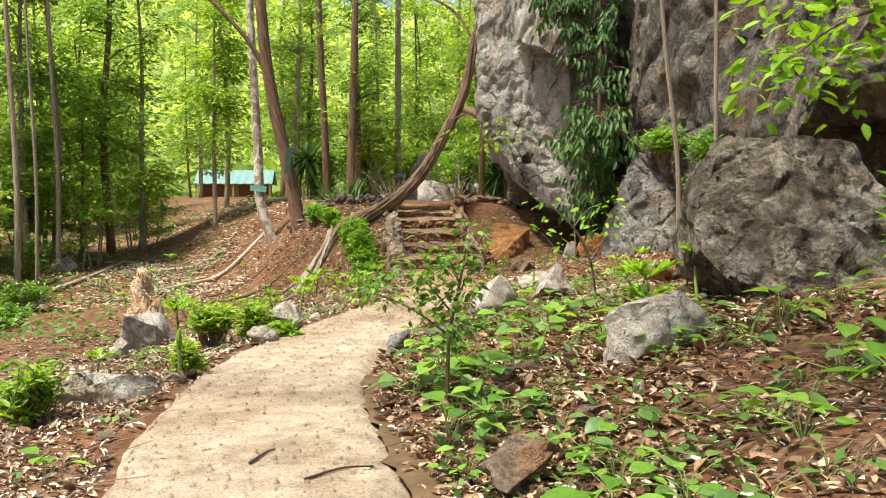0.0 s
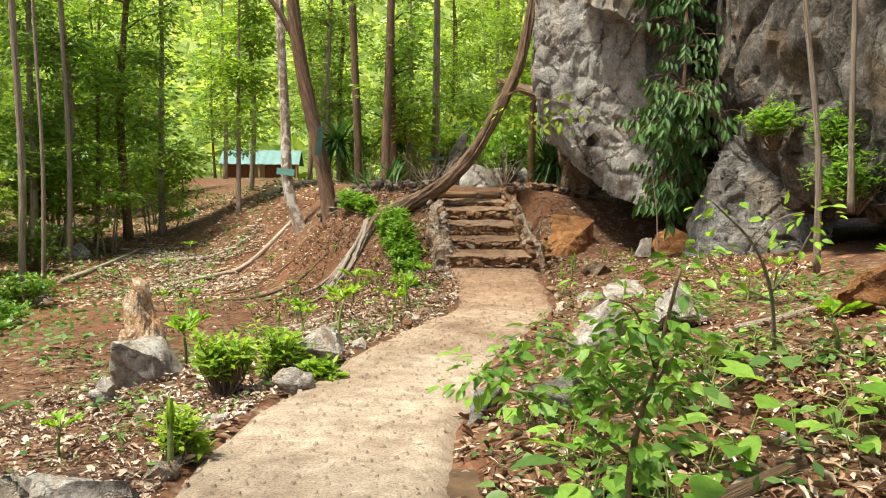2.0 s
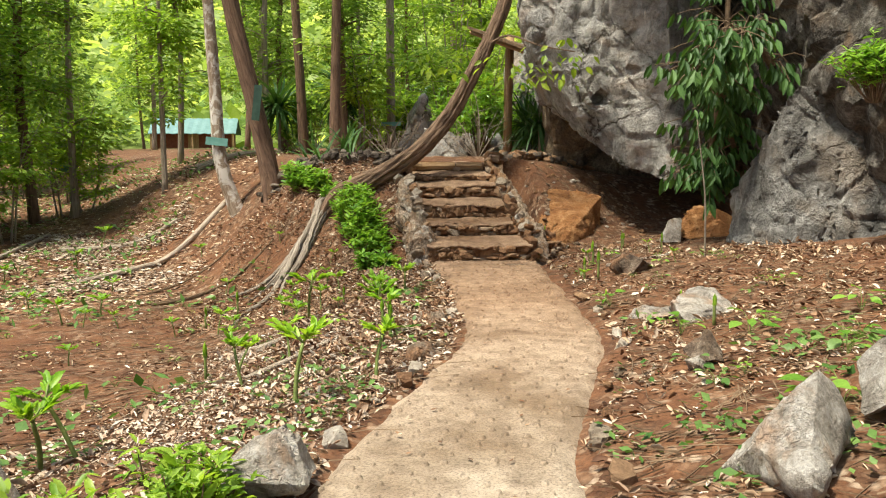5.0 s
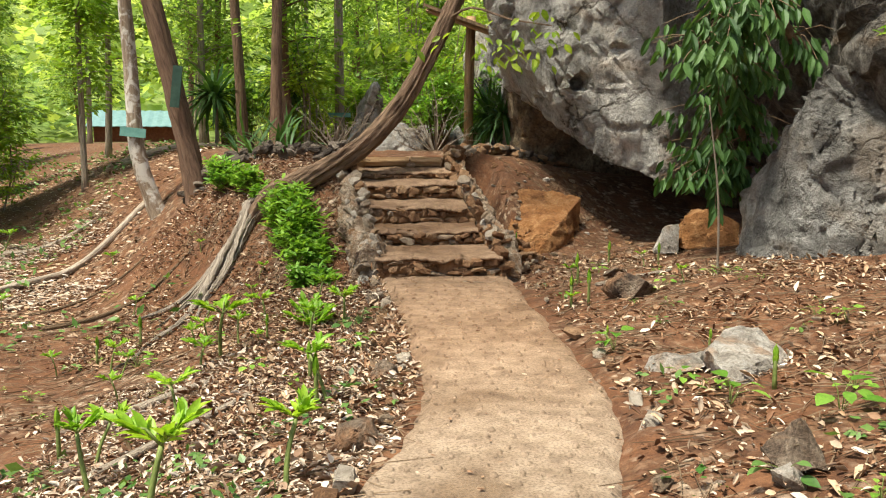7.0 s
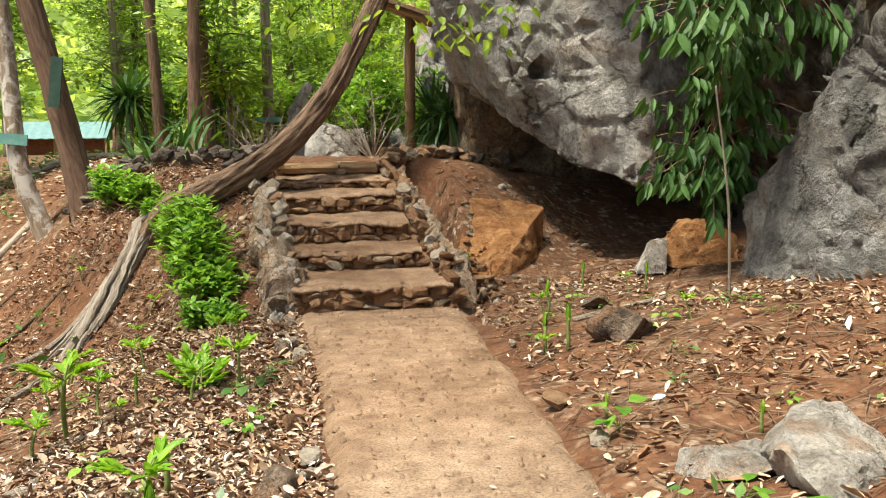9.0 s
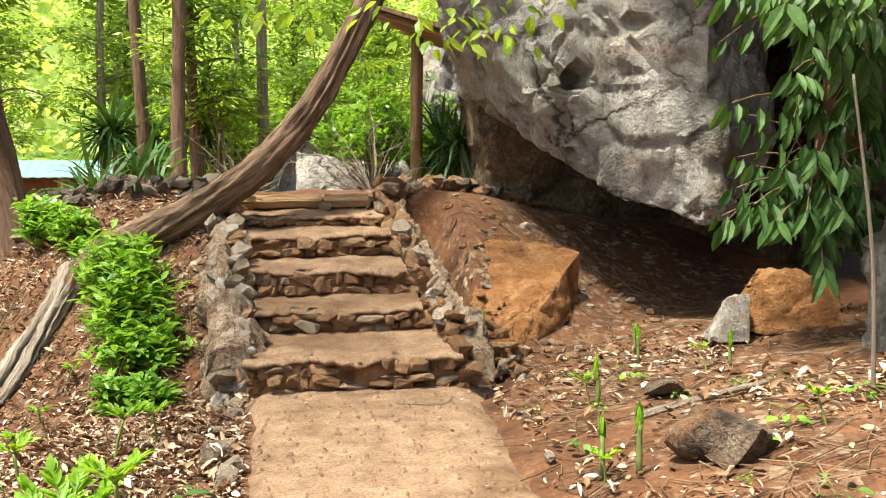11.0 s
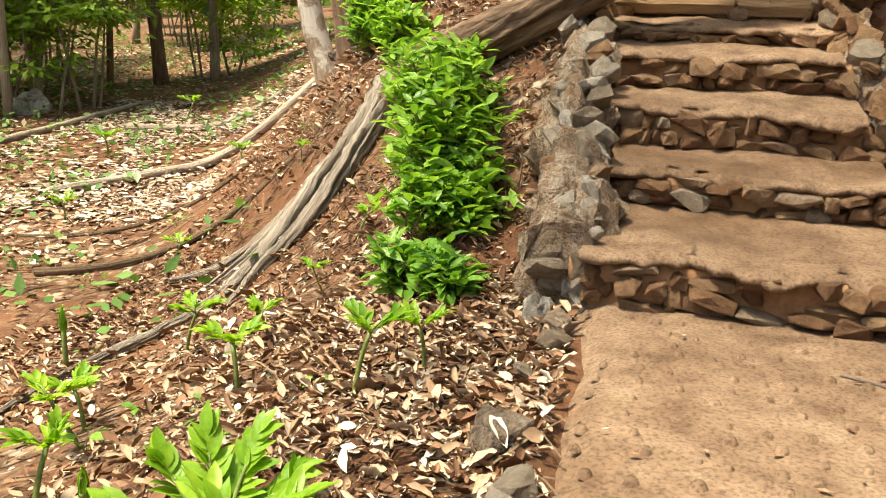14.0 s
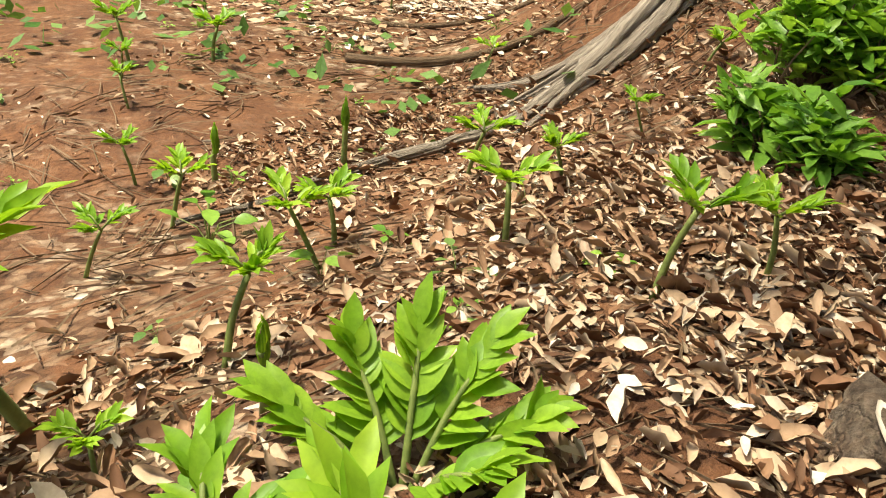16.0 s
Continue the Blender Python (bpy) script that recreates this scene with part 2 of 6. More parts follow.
DARK_STONE = stone_material("dark_wall_stone", ((0.0, (0.06, 0.045, 0.035)), (0.6, (0.15, 0.115, 0.085)), (1.0, (0.27, 0.22, 0.17))))
MORTAR = plain_material("clay_mortar", (0.19, 0.085, 0.038), (0.36, 0.2, 0.1), 0.95, 9)
TREAD = plain_material("worn_tread", (0.14, 0.07, 0.034), (0.32, 0.2, 0.115), 0.92, 9)
BARK_RED = bark_material("red_brown_bark", (0.075, 0.042, 0.027), (0.27, 0.165, 0.105))
BARK_GREY = bark_material("grey_brown_bark", (0.14, 0.105, 0.073), (0.46, 0.37, 0.28), 0.8)
BARK_PALE = bark_material("pale_flaking_bark", (0.2, 0.13, 0.08), (0.42, 0.33, 0.24), 1.0, (0.66, 0.6, 0.52))
BARK_LEAN = bark_material("furrowed_bark", (0.05, 0.028, 0.017), (0.36, 0.235, 0.15), 1.3)
WOOD_PALE = bark_material("weathered_log", (0.22, 0.16, 0.11), (0.55, 0.46, 0.36), 0.7)
BARK_ROOT = bark_material("grey_root", (0.13, 0.095, 0.068), (0.5, 0.42, 0.33), 1.0)
WOOD_DARK = bark_material("damp_log", (0.07, 0.045, 0.025), (0.25, 0.16, 0.09), 0.7)
WOOD_STUMP = rock_material("rotten_stump", (0.3, 0.14, 0.055), (0.56, 0.37, 0.21), (0.8, 0.7, 0.55), (0.46, 0.22, 0.09), 0.5, 3.0, net=0.5)
POST_WOOD = bark_material("timber_post", (0.26, 0.15, 0.07), (0.5, 0.33, 0.18), 0.5)
WALL_CORE = rock_material("rubble_mortar", (0.16, 0.1, 0.06), (0.36, 0.26, 0.175), (0.56, 0.47, 0.37), (0.32, 0.17, 0.08), 0.6, 3.0)
MUD = plain_material("damp_mud", (0.06, 0.034, 0.018), (0.15, 0.09, 0.045), 0.6, 6)
STALK = plain_material("green_stalk", (0.10, 0.14, 0.035), (0.22, 0.26, 0.07), 0.6, 30)
TWIG = plain_material("thin_brown_stem", (0.09, 0.055, 0.03), (0.22, 0.15, 0.09), 0.9, 25)
LEAF_FOREST = leaf_material("forest_leaf", (0.11, 0.22, 0.04), (0.32, 0.44, 0.11), 0.6)
# far foliage is paler than real leaves, with distance haze in its colour
LEAF_HAZED = leaf_material("hazed_leaf", (0.3, 0.42, 0.13), (0.58, 0.66, 0.28), 0.6)
LEAF_BRIGHT = leaf_material("bright_leaf", (0.15, 0.28, 0.03), (0.36, 0.5, 0.08), 0.5)
LEAF_LIME = leaf_material("lime_leaf", (0.17, 0.34, 0.025), (0.32, 0.5, 0.05), 0.4)
LEAF_BUSH = leaf_material("bush_leaf", (0.1, 0.24, 0.03), (0.27, 0.46, 0.08), 0.42, 0.38)
LEAF_SHRUB = leaf_material("shrub_leaf", (0.05, 0.14, 0.02), (0.2, 0.36, 0.055), 0.35, 0.4)
LEAF_DARK = leaf_material("dark_glossy_leaf", (0.03, 0.08, 0.02), (0.1, 0.2, 0.055), 0.28, 0.55)
LEAF_GROUND = leaf_material("ground_leaf", (0.06, 0.14, 0.03), (0.19, 0.30, 0.09), 0.3, 0.4)
LITTER = litter_material("dry_leaf", (0.0, (0.1, 0.045, 0.022)), (0.25, (0.22, 0.11, 0.055)), (0.5, (0.37, 0.235, 0.14)), (0.78, (0.5, 0.365, 0.24)), (0.95, (0.6, 0.5, 0.38)), (1.0, (0.7, 0.63, 0.53)))
LITTER_PALE = litter_material("bleached_leaf", (0.0, (0.17, 0.09, 0.05)), (0.3, (0.36, 0.25, 0.17)), (0.6, (0.48, 0.38, 0.285)), (1.0, (0.66, 0.57, 0.47)))


# ---- shapes ----
class Geo:
    """Collects vertices and faces for one mesh."""

    def __init__(self):
        self.v, self.f, self.n, self.along = [], [], 0, []

    def add(self, verts, faces, along=None):
        verts = np.asarray(verts, float).reshape(-1, 3)
        self.f += [tuple(int(i) + self.n for i in face) for face in faces]
        self.v.append(verts)
        self.along.append(verts if along is None else along)
        self.n += len(verts)
        return self

    def mesh(self, name, mat, smooth=False):
        me = bpy.data.meshes.new(name)
        me.from_pydata(np.concatenate(self.v).tolist(), [], self.f)
        me.materials.append(mat)
        if sum(len(a) for a in self.along) == self.n:
            me.attributes.new("along", "FLOAT_VECTOR", "POINT").data.foreach_set("vector", np.concatenate(self.along).astype(np.float32).ravel())
        if smooth:
            me.polygons.foreach_set("use_smooth", [True] * len(me.polygons))
        me.update()
        return me


def part(name, geo, mat, parent=None, label="", smooth=False):
    ob = new(name, geo if isinstance(geo, bpy.types.Mesh) else geo.mesh(name, mat, smooth))
    if parent:
        ob.parent = parent
    return tagged(ob, label)


def thing(name, label, category, at=(0, 0, 0), group="", kind="", turn=0.0, scale=1.0):
    ob = new(name)
    ob.empty_display_size = 0.1
    ob.matrix_world = Matrix.LocRotScale(at, Euler((0, 0, turn)), (scale,) * 3)
    return tagged(ob, label, category, group, kind)


OVAL = (np.array([(0, 0, 0), (0.3, -0.5, 0.03), (0.3, 0, -0.04), (0.3, 0.5, 0.03), (0.7, -0.42, -0.03), (0.7, 0, -0.1), (0.7, 0.42, -0.03), (1, 0, -0.2)]),
        [(0, 1, 2), (0, 2, 3), (1, 4, 5, 2), (2, 5, 6, 3), (4, 7, 5), (5, 7, 6)])
def blade_form(rows, fold, droop, wave=0.0):
    """A leaf of several cross rows, each of a left, a middle and a right point."""
    v, f = [(0, 0, 0)], []
    for k, (s, w) in enumerate(rows):
        h = -droop * s * s
        v += [(s, -w, h + fold * w + wave * (k % 2)), (s, 0, h), (s, w, h + fold * w - wave * (k % 2))]
    v.append((1, 0, -droop))
    f += [(0, 1, 2), (0, 2, 3)]
    for k in range(len(rows) - 1):
        a = 1 + 3 * k
        f += [(a, a + 3, a + 4, a + 1), (a + 1, a + 4, a + 5, a + 2)]
    a = 1 + 3 * (len(rows) - 1)
    return np.array(v), f + [(a, len(v) - 1, a + 1), (a + 1, len(v) - 1, a + 2)]


FINE = blade_form([(0.1, 0.2), (0.25, 0.42), (0.42, 0.5), (0.6, 0.46), (0.76, 0.32), (0.9, 0.13)], 0.12, 0.22, 0.012)
DRY_FINE = blade_form([(0.14, 0.28), (0.38, 0.5), (0.68, 0.42), (0.88, 0.2)], 0.22, -0.1, 0.035)
DRY_ROLLED = blade_form([(0.14, 0.2), (0.38, 0.36), (0.68, 0.32), (0.88, 0.16)], 0.75, -0.3, 0.07)
DRY = (np.array([(0, 0, 0.05), (0.4, -0.5, 0.11), (0.45, 0, 0.0), (0.4, 0.5, 0.08), (0.8, -0.3, 0.1), (0.8, 0.3, 0.13), (1, 0, 0.08)]), [(0, 1, 2), (0, 2, 3), (1, 4, 5, 2), (2, 5, 3), (4, 6, 5)])
DIAMOND = (np.array([(0, 0, 0), (0.45, -0.5, -0.03), (1, 0, -0.1), (0.45, 0.5, -0.03)]), [(0, 1, 2, 3)])
BLADE = (np.array([(0, -0.3, 0), (0, 0.3, 0), (0.35, -0.5, 0.0), (0.35, 0.5, 0.0), (0.7, -0.4, -0.12), (0.7, 0.4, -0.12), (1, 0, -0.36)]),
         [(0, 2, 3, 1), (2, 4, 5, 3), (4, 6, 5)])


def unit(a):
    a = np.asarray(a, float)
    return a / np.maximum(np.linalg.norm(a, axis=-1, keepdims=True), 1e-9)


def leaves(geo, kind, base, way, up, length, width):
    """Adds one leaf for each row of base, way and up."""
    t, faces = kind
    base, way = np.atleast_2d(base), unit(np.atleast_2d(way))
    side = unit(np.cross(way, np.broadcast_to(up, way.shape)) + 1e-6)
    nrm = np.cross(side, way)
    length, width = np.broadcast_to(length, len(base)), np.broadcast_to(width, len(base))
    v = (base[:, None] + t[None, :, 0, None] * (length[:, None] * way)[:, None] + t[None, :, 1, None] * (width[:, None] * side)[:, None]
         + t[None, :, 2, None] * (length[:, None] * nrm)[:, None])
    k, off = len(t), geo.n
    for i in range(len(base)):
        geo.f += [tuple(off + i * k + j for j in f) for f in faces]
    geo.v.append(v.reshape(-1, 3))
    geo.along.append(v.reshape(-1, 3))
    geo.n += len(base) * k


def tube(geo, points, radii, sides=8, lump=0.0, seed=0, twist=0.0):
    """A tapered tube along points, with closed ends."""
    p, radii = np.asarray(points, float), np.atleast_1d(radii).astype(float)
    r = np.interp(np.linspace(0, 1, len(p)), np.linspace(0, 1, len(radii)), radii)
    rng = np.random.default_rng(seed)
    d = unit(np.gradient(p, axis=0))
    x = unit(np.cross(d[0], (0.0, 0, 1) if abs(d[0, 2]) < 0.9 else (1.0, 0, 0)))
    lobes, rows, turns = 1 + lump * rng.uniform(-1, 1, sides), [], []
    run = np.concatenate([[0], np.cumsum(np.linalg.norm(np.diff(p, axis=0), axis=1))]) + seed * 3.7
    for i in range(len(p)):
        x = unit(x - d[i] * (x @ d[i]))
        y = np.cross(d[i], x)
        ang = np.arange(sides) / sides * 2 * np.pi + twist * i
        rr = r[i] * lobes * (1 + 0.5 * lump * rng.uniform(-1, 1, sides))
        turns.append(np.stack([np.cos(ang) * 0.16, np.sin(ang) * 0.16, np.full(sides, run[i])], -1))
        rows.append(p[i] + rr[:, None] * (np.cos(ang)[:, None] * x + np.sin(ang)[:, None] * y))
    n = len(p)
    faces = [(i * sides + j, i * sides + (j + 1) % sides, (i + 1) * sides + (j + 1) % sides, (i + 1) * sides + j) for i in range(n - 1) for j in range(sides)]
    faces += [tuple(range(sides))[::-1], tuple(range((n - 1) * sides, n * sides))]
    geo.add(np.concatenate(rows), faces, np.concatenate(turns))


def gnarled(geo, points, radii, sides=40, depth=0.22, seed=0, twist=0.5, strands=2.4):
    """A tapered trunk or root whose surface runs in long twisted furrows."""
    p = np.asarray(points, float)
    r = np.interp(np.linspace(0, 1, len(p)), np.linspace(0, 1, len(radii)), radii)
    d = unit(np.gradient(p, axis=0))
    x = unit(np.cross(d[0], (0.0, 0, 1) if abs(d[0, 2]) < 0.9 else (1.0, 0, 0)))
    run = np.concatenate([[0], np.cumsum(np.linalg.norm(np.diff(p, axis=0), axis=1))])
    ang = np.arange(sides) / sides * 2 * np.pi
    rows, turns = [], []
    for i in range(len(p)):
        x = unit(x - d[i] * (x @ d[i]))
        y = np.cross(d[i], x)
        q = ang + twist * run[i]
        h = []
        for v in q:
            c, s, k = math.cos(v) * strands, math.sin(v) * strands, run[i] * 0.55 + seed * 5.3
            h.append(0.9 - 3.2 * abs(noise.noise((c, s, k))) + 0.9 * noise.noise((c * 0.4, s * 0.4, k)) - 0.9 * abs(noise.noise((c * 2.6, s * 2.6, k * 1.7))))
        rr = r[i] * (1 + depth * np.array(h))
        turns.append(np.stack([np.cos(q) * 0.16, np.sin(q) * 0.16, np.full(sides, run[i] + seed * 3.7)], -1))
        rows.append(p[i] + rr[:, None] * (np.cos(ang)[:, None] * x + np.sin(ang)[:, None] * y))
    n = len(p)
    faces = [(i * sides + j, i * sides + (j + 1) % sides, (i + 1) * sides + (j + 1) % sides, (i + 1) * sides + j) for i in range(n - 1) for j in range(sides)]
    faces += [tuple(range(sides))[::-1], tuple(range((n - 1) * sides, n * sides))]
    geo.add(np.concatenate(rows), faces, np.concatenate(turns))


def bend(points, steps=12):
    """A smooth line through a few points."""
    p = np.asarray(points, float)
    q = np.vstack([2 * p[0] - p[1], p, 2 * p[-1] - p[-2]])
    out = []
    for i in range(1, len(q) - 2):
        for t in np.linspace(0, 1, max(2, steps // (len(p) - 1)), endpoint=False):
            a, b, c, d = q[i - 1], q[i], q[i + 1], q[i + 2]
            out.append(0.5 * (2 * b + (c - a) * t + (2 * a - 5 * b + 4 * c - d) * t * t + (3 * b - a - 3 * c + d) * t ** 3))
    return np.array(out + [p[-1]])


def hull_mesh(name, points, cell, rough, seed, mat, crack=1.0, pits=(), worn=1):
    """A broken rock: the hull of corner points, divided and made rough."""
    bm = bmesh.new()
    for p in points:
        bm.verts.new(p)
    out = bmesh.ops.convex_hull(bm, input=bm.verts[:])
    loose = {v for v in bm.verts if not v.link_faces}
    bmesh.ops.delete(bm, geom=list(loose), context="VERTS")
    bmesh.ops.triangulate(bm, faces=bm.faces[:])
    for _ in range(7):
        long = [e for e in bm.edges if e.calc_length() > cell]
        if not long:
            break
        bmesh.ops.subdivide_edges(bm, edges=long, cuts=1, use_grid_fill=False)
        bmesh.ops.triangulate(bm, faces=bm.faces[:])
    for where, wide, _ in pits:
        for _ in range(2):
            near = [e for e in bm.edges if all((v.co - Vector(where)).length < wide * 2.6 for v in e.verts)]
            if near:
                bmesh.ops.subdivide_edges(bm, edges=near, cuts=1)
                bmesh.ops.triangulate(bm, faces=bm.faces[:])
    for _ in range(worn):
        bmesh.ops.smooth_vert(bm, verts=bm.verts[:], factor=0.35, use_axis_x=True, use_axis_y=True, use_axis_z=True)
    bm.normal_update()
    off = Vector((seed * 7.31, seed * 3.17, seed * 1.93))
    f = 0.15 / rough
    moves = []
    for v in bm.verts:
        p = v.co * f + off
        h = noise.noise(p) * 1.1 + noise.noise(p * 2.3) * 0.42 + noise.noise(p * 5.1) * 0.2 + noise.noise(p * 11) * 0.1
        step = noise.cell(p * 1.3 + Vector((noise.noise(p * 2), noise.noise(p * 2 + off), 0))) - 0.5
        near = noise.voronoi(p * 0.5 + Vector((noise.noise(p * 0.8), noise.noise(p * 0.8 + off), 0)) * 0.6)[0]
        ridge = max(1 - abs(noise.noise(p * 1.1 + off)) * 9, 0.9 - (near[1] - near[0]) * 16)
        moves.append(v.normal * rough * (h * 0.8 + step * (0.3 if crack >= 1 else 0.14) - crack * max(0.0, ridge) * 0.45))
    for v, d in zip(bm.verts, moves):
        v.co += d
        for where, wide, deep in pits:
            flat = Vector((v.co.x - where[0], 0, v.co.z - where[2]))
            if flat.length < wide and v.co.y < where[1] + 0.6:
                v.co.y += deep * min(1.0, 2.5 * (1 - flat.length / wide))
    bm.normal_update()
    for face in bm.faces:
        face.smooth = True
    for ed in bm.edges:
        if len(ed.link_faces) == 2 and ed.calc_face_angle(0) > 0.6:
            ed.smooth = False
    me = bpy.data.meshes.new(name)
    bm.to_mesh(me)
    bm.free()
    me.materials.append(mat)
    return me


def boulder_points(size, seed, n=11):
    rng = np.random.default_rng(seed)
    p = unit(rng.normal(size=(n, 3))) * rng.uniform(0.62, 1.3, (n, 1))
    p[:, 2] = np.maximum(p[:, 2], -0.75)
    return p * np.asarray(size) / 2


# ---- the lie of the land ----
EDGE_Y = [-6, 0, 3.96, 4.85, 5.7, 6.7, 7.7, 8.5, 9.7, 10.8, 12, 12.9, 15.5, 17.3, 30]
EDGE_LEFT = [-0.5, -1.2, -1.63, -1.85, -1.9, -1.98, -1.9, -1.68, -1.5, -1.15, -0.75, -0.63, -0.7, -0.86, -0.9]
EDGE_RIGHT = [1.0, 0.25, -0.12, -0.32, -0.5, -0.62, -0.5, -0.36, -0.24, 0.08, 0.48, 0.56, 0.64, 0.74, 0.78]


def ease(v, a, b):
    t = np.clip((v - a) / (b - a), 0, 1)
    return t * t * (3 - 2 * t)


def land(x, y):
    """The ground's height."""
    x, y = np.asarray(x, float), np.asarray(y, float)
    left, right = np.interp(y, EDGE_Y, EDGE_LEFT), np.interp(y, EDGE_Y, EDGE_RIGHT)
    dl, dr = np.maximum(left - x, 0), np.maximum(x - right, 0)
    deep = np.interp(y, [0, 4, 10, 16, 20, 26], [0.3, 0.35, 0.42, 0.78, 0.8, 0.7])
    z = -0.07 * ease(dl, 0, 0.25) - deep * ease(dl, 0.1, 3.4) - 0.25 * ease(dl, 4, 9)
    z = z + np.interp(y, [0, 7, 9, 12, 16, 18], [0.26, 0.22, 0.21, 0.18, 0.14, 0.12]) * np.minimum(dr, 6)
    foot = 17.25 + 0.3 * np.maximum(-x - 1.2, 0) + 0.7 * np.maximum(x - 0.9, 0)
    run = 2.75 + 0.35 * np.maximum(-x - 1.2, 0)
    m = ease((y - foot) / run, 0, 1) * ease(x, -6.0 - 0.6 * np.maximum(y - 22, 0), -2.4 - 0.35 * np.maximum(y - 22, 0)) * (1 - ease(x, 1.0, 3.0) * 0.3)
    z = z * (1 - m) + (1.38 + 0.012 * np.clip(y - 20, 0, 60)) * m
    z = z + (1 - m) * np.clip(y - 20.5, 0, 37) * 0.07
    return z + np.clip(y - 78, 0, 150) * 0.3 + np.clip(-x - 38, 0, 120) * 0.25


def wobble(x, y, f, seed):
    return np.array([noise.noise((a * f, b * f, seed)) for a, b in zip(np.ravel(x), np.ravel(y))]).reshape(np.shape(x))


def build_ground():
    xs = np.concatenate([np.linspace(-400, -40, 14), np.linspace(-36, -9, 28), np.arange(-8.5, 6, 0.11), np.linspace(6.2, 30, 24), np.linspace(50, 400, 8)])
    ys = np.concatenate([np.linspace(-200, -12, 8), np.linspace(-9, 1, 16), np.arange(1.2, 24, 0.11), np.linspace(24.3, 90, 70), np.linspace(96, 500, 22)])
    gx, gy = np.meshgrid(xs, ys)
    z = land(gx, gy)
    off = np.minimum(gx - np.interp(gy, EDGE_Y, EDGE_LEFT), np.interp(gy, EDGE_Y, EDGE_RIGHT) - gx)
    on_path = ease(off, -0.1, 0.1) * (gy < 17.6)
    stairs = ease(np.minimum(np.minimum(gx + 1.15, 1.0 - gx), np.minimum(gy - 17.0, 20.1 - gy)), 0.0, 0.25)
    bumps = 0.06 * wobble(gx, gy, 0.9, 3) + 0.03 * wobble(gx, gy, 2.7, 5) + 0.014 * wobble(gx, gy, 7.0, 8)
    z = z + bumps * (1 - on_path) - 0.05 * on_path - 0.55 * stairs
    n = len(xs)
    faces = [(j * n + i, j * n + i + 1, (j + 1) * n + i + 1, (j + 1) * n + i) for j in range(len(ys) - 1) for i in range(n - 1)]
    ob = part("ground", Geo().add(np.stack([gx, gy, z], -1), faces), SOIL, smooth=True)
    return tagged(ob, "red-brown forest soil strewn with dry leaves", "ground", kind="structure")


def build_path():
    ys = np.arange(-6, 17.45, 0.09)
    us = np.linspace(0, 1, 15)
    le, ri = np.interp(ys, EDGE_Y, EDGE_LEFT), np.interp(ys, EDGE_Y, EDGE_RIGHT)
    k = np.ones(9) / 9
    le, ri = np.convolve(np.pad(le, 4, "edge"), k, "valid"), np.convolve(np.pad(ri, 4, "edge"), k, "valid")
    le = le + 0.05 * wobble(ys, ys * 0, 1.9, 11) + 0.03 * wobble(ys, ys * 0, 6.0, 12)
    ri = ri + 0.06 * wobble(ys, ys * 0, 1.7, 15) + 0.04 * wobble(ys, ys * 0, 6.0, 16)
    x = le[:, None] + (ri - le)[:, None] * us
    y = np.repeat(ys[:, None], len(us), 1)
    z = 0.008 + 0.012 * wobble(x, y, 1.3, 21) + 0.008 * wobble(x, y, 5, 22) + 0.02 * np.sin(us * np.pi)[None]
    z[:, 0] -= 0.06
    z[:, -1] -= 0.06
    n = len(us)
    faces = [(j * n + i, j * n + i + 1, (j + 1) * n + i + 1, (j + 1) * n + i) for j in range(len(ys) - 1) for i in range(n - 1)]
    path = tagged(part("path", Geo().add(np.stack([x, y, z], -1), faces), PATH, smooth=True), "sandy tan concrete footpath with small round studs", "path", kind="structure")
    rng = np.random.default_rng(4)
    studs, ring = Geo(), np.arange(7) / 7 * 2 * np.pi
    for yy in np.arange(3.2, 17.1, 0.125):
        a, b = np.interp(yy, ys, le) + 0.1, np.interp(yy, ys, ri) - 0.1
        for xx in np.arange(a, b, 0.125):
            if rng.random() < 0.2:
                continue
            px, py, r = xx + rng.normal(0, 0.022), yy + rng.normal(0, 0.022), rng.uniform(0.015, 0.027)
            u = (px - a + 0.1) / (b - a + 0.2)
            zz = 0.008 + 0.02 * math.sin(u * math.pi) - 0.004 + 0.012 * noise.noise((px * 1.3, py * 1.3, 21))
            v = [(px + r * math.cos(q), py + r * math.sin(q), zz) for q in ring] + [(px + 0.6 * r * math.cos(q), py + 0.6 * r * math.sin(q), zz + 0.45 * r + 0.008) for q in ring]
            studs.add(v, [(i, (i + 1) % 7, 7 + (i + 1) % 7, 7 + i) for i in range(7)] + [tuple(range(7, 14))])
    part("studs", studs, PATH, path, "small round pebbles set in the concrete", True)["kind"] = "stuff"
    return path


build_ground()
build_path()

# ---- rocks and cliff ----
def rock(name, label, points, cell, rough, seed, mat, kind="", category="rock", crack=1.0, pits=(), worn=1):
    return tagged(new(name, hull_mesh(name, points, cell, rough, seed, mat, crack, pits, worn)), label, category, kind=kind)


rock("cliff_overhang", "grey limestone cliff overhanging a dark cave mouth",
     [(1.15, 20.7, 2.5), (1.62, 19.9, 2.12), (2.08, 18.75, 1.4), (2.7, 18.05, 1.04), (3.0, 18.05, 1.12), (3.55, 18.3, 1.7), (0.75, 19.8, 3.4), (0.8, 19.6, 4.2), (1.75, 18.5, 3.6), (1.72, 18.75, 2.4),
      (2.7, 17.95, 3.3), (2.75, 17.95, 2.2), (0.75, 19.8, 10), (2.5, 18.3, 10), (3.1, 19.3, 10), (3.7, 19.3, 2.0), (4.6, 21.5, 10), (1.2, 25, 10), (1.5, 23, 3.0), (5, 24, 2.7)], 0.085, 0.1, 3, LIMESTONE, "structure", "cliff", pits=[((1.86, 18.9, 2.36), 0.12, 0.35)])
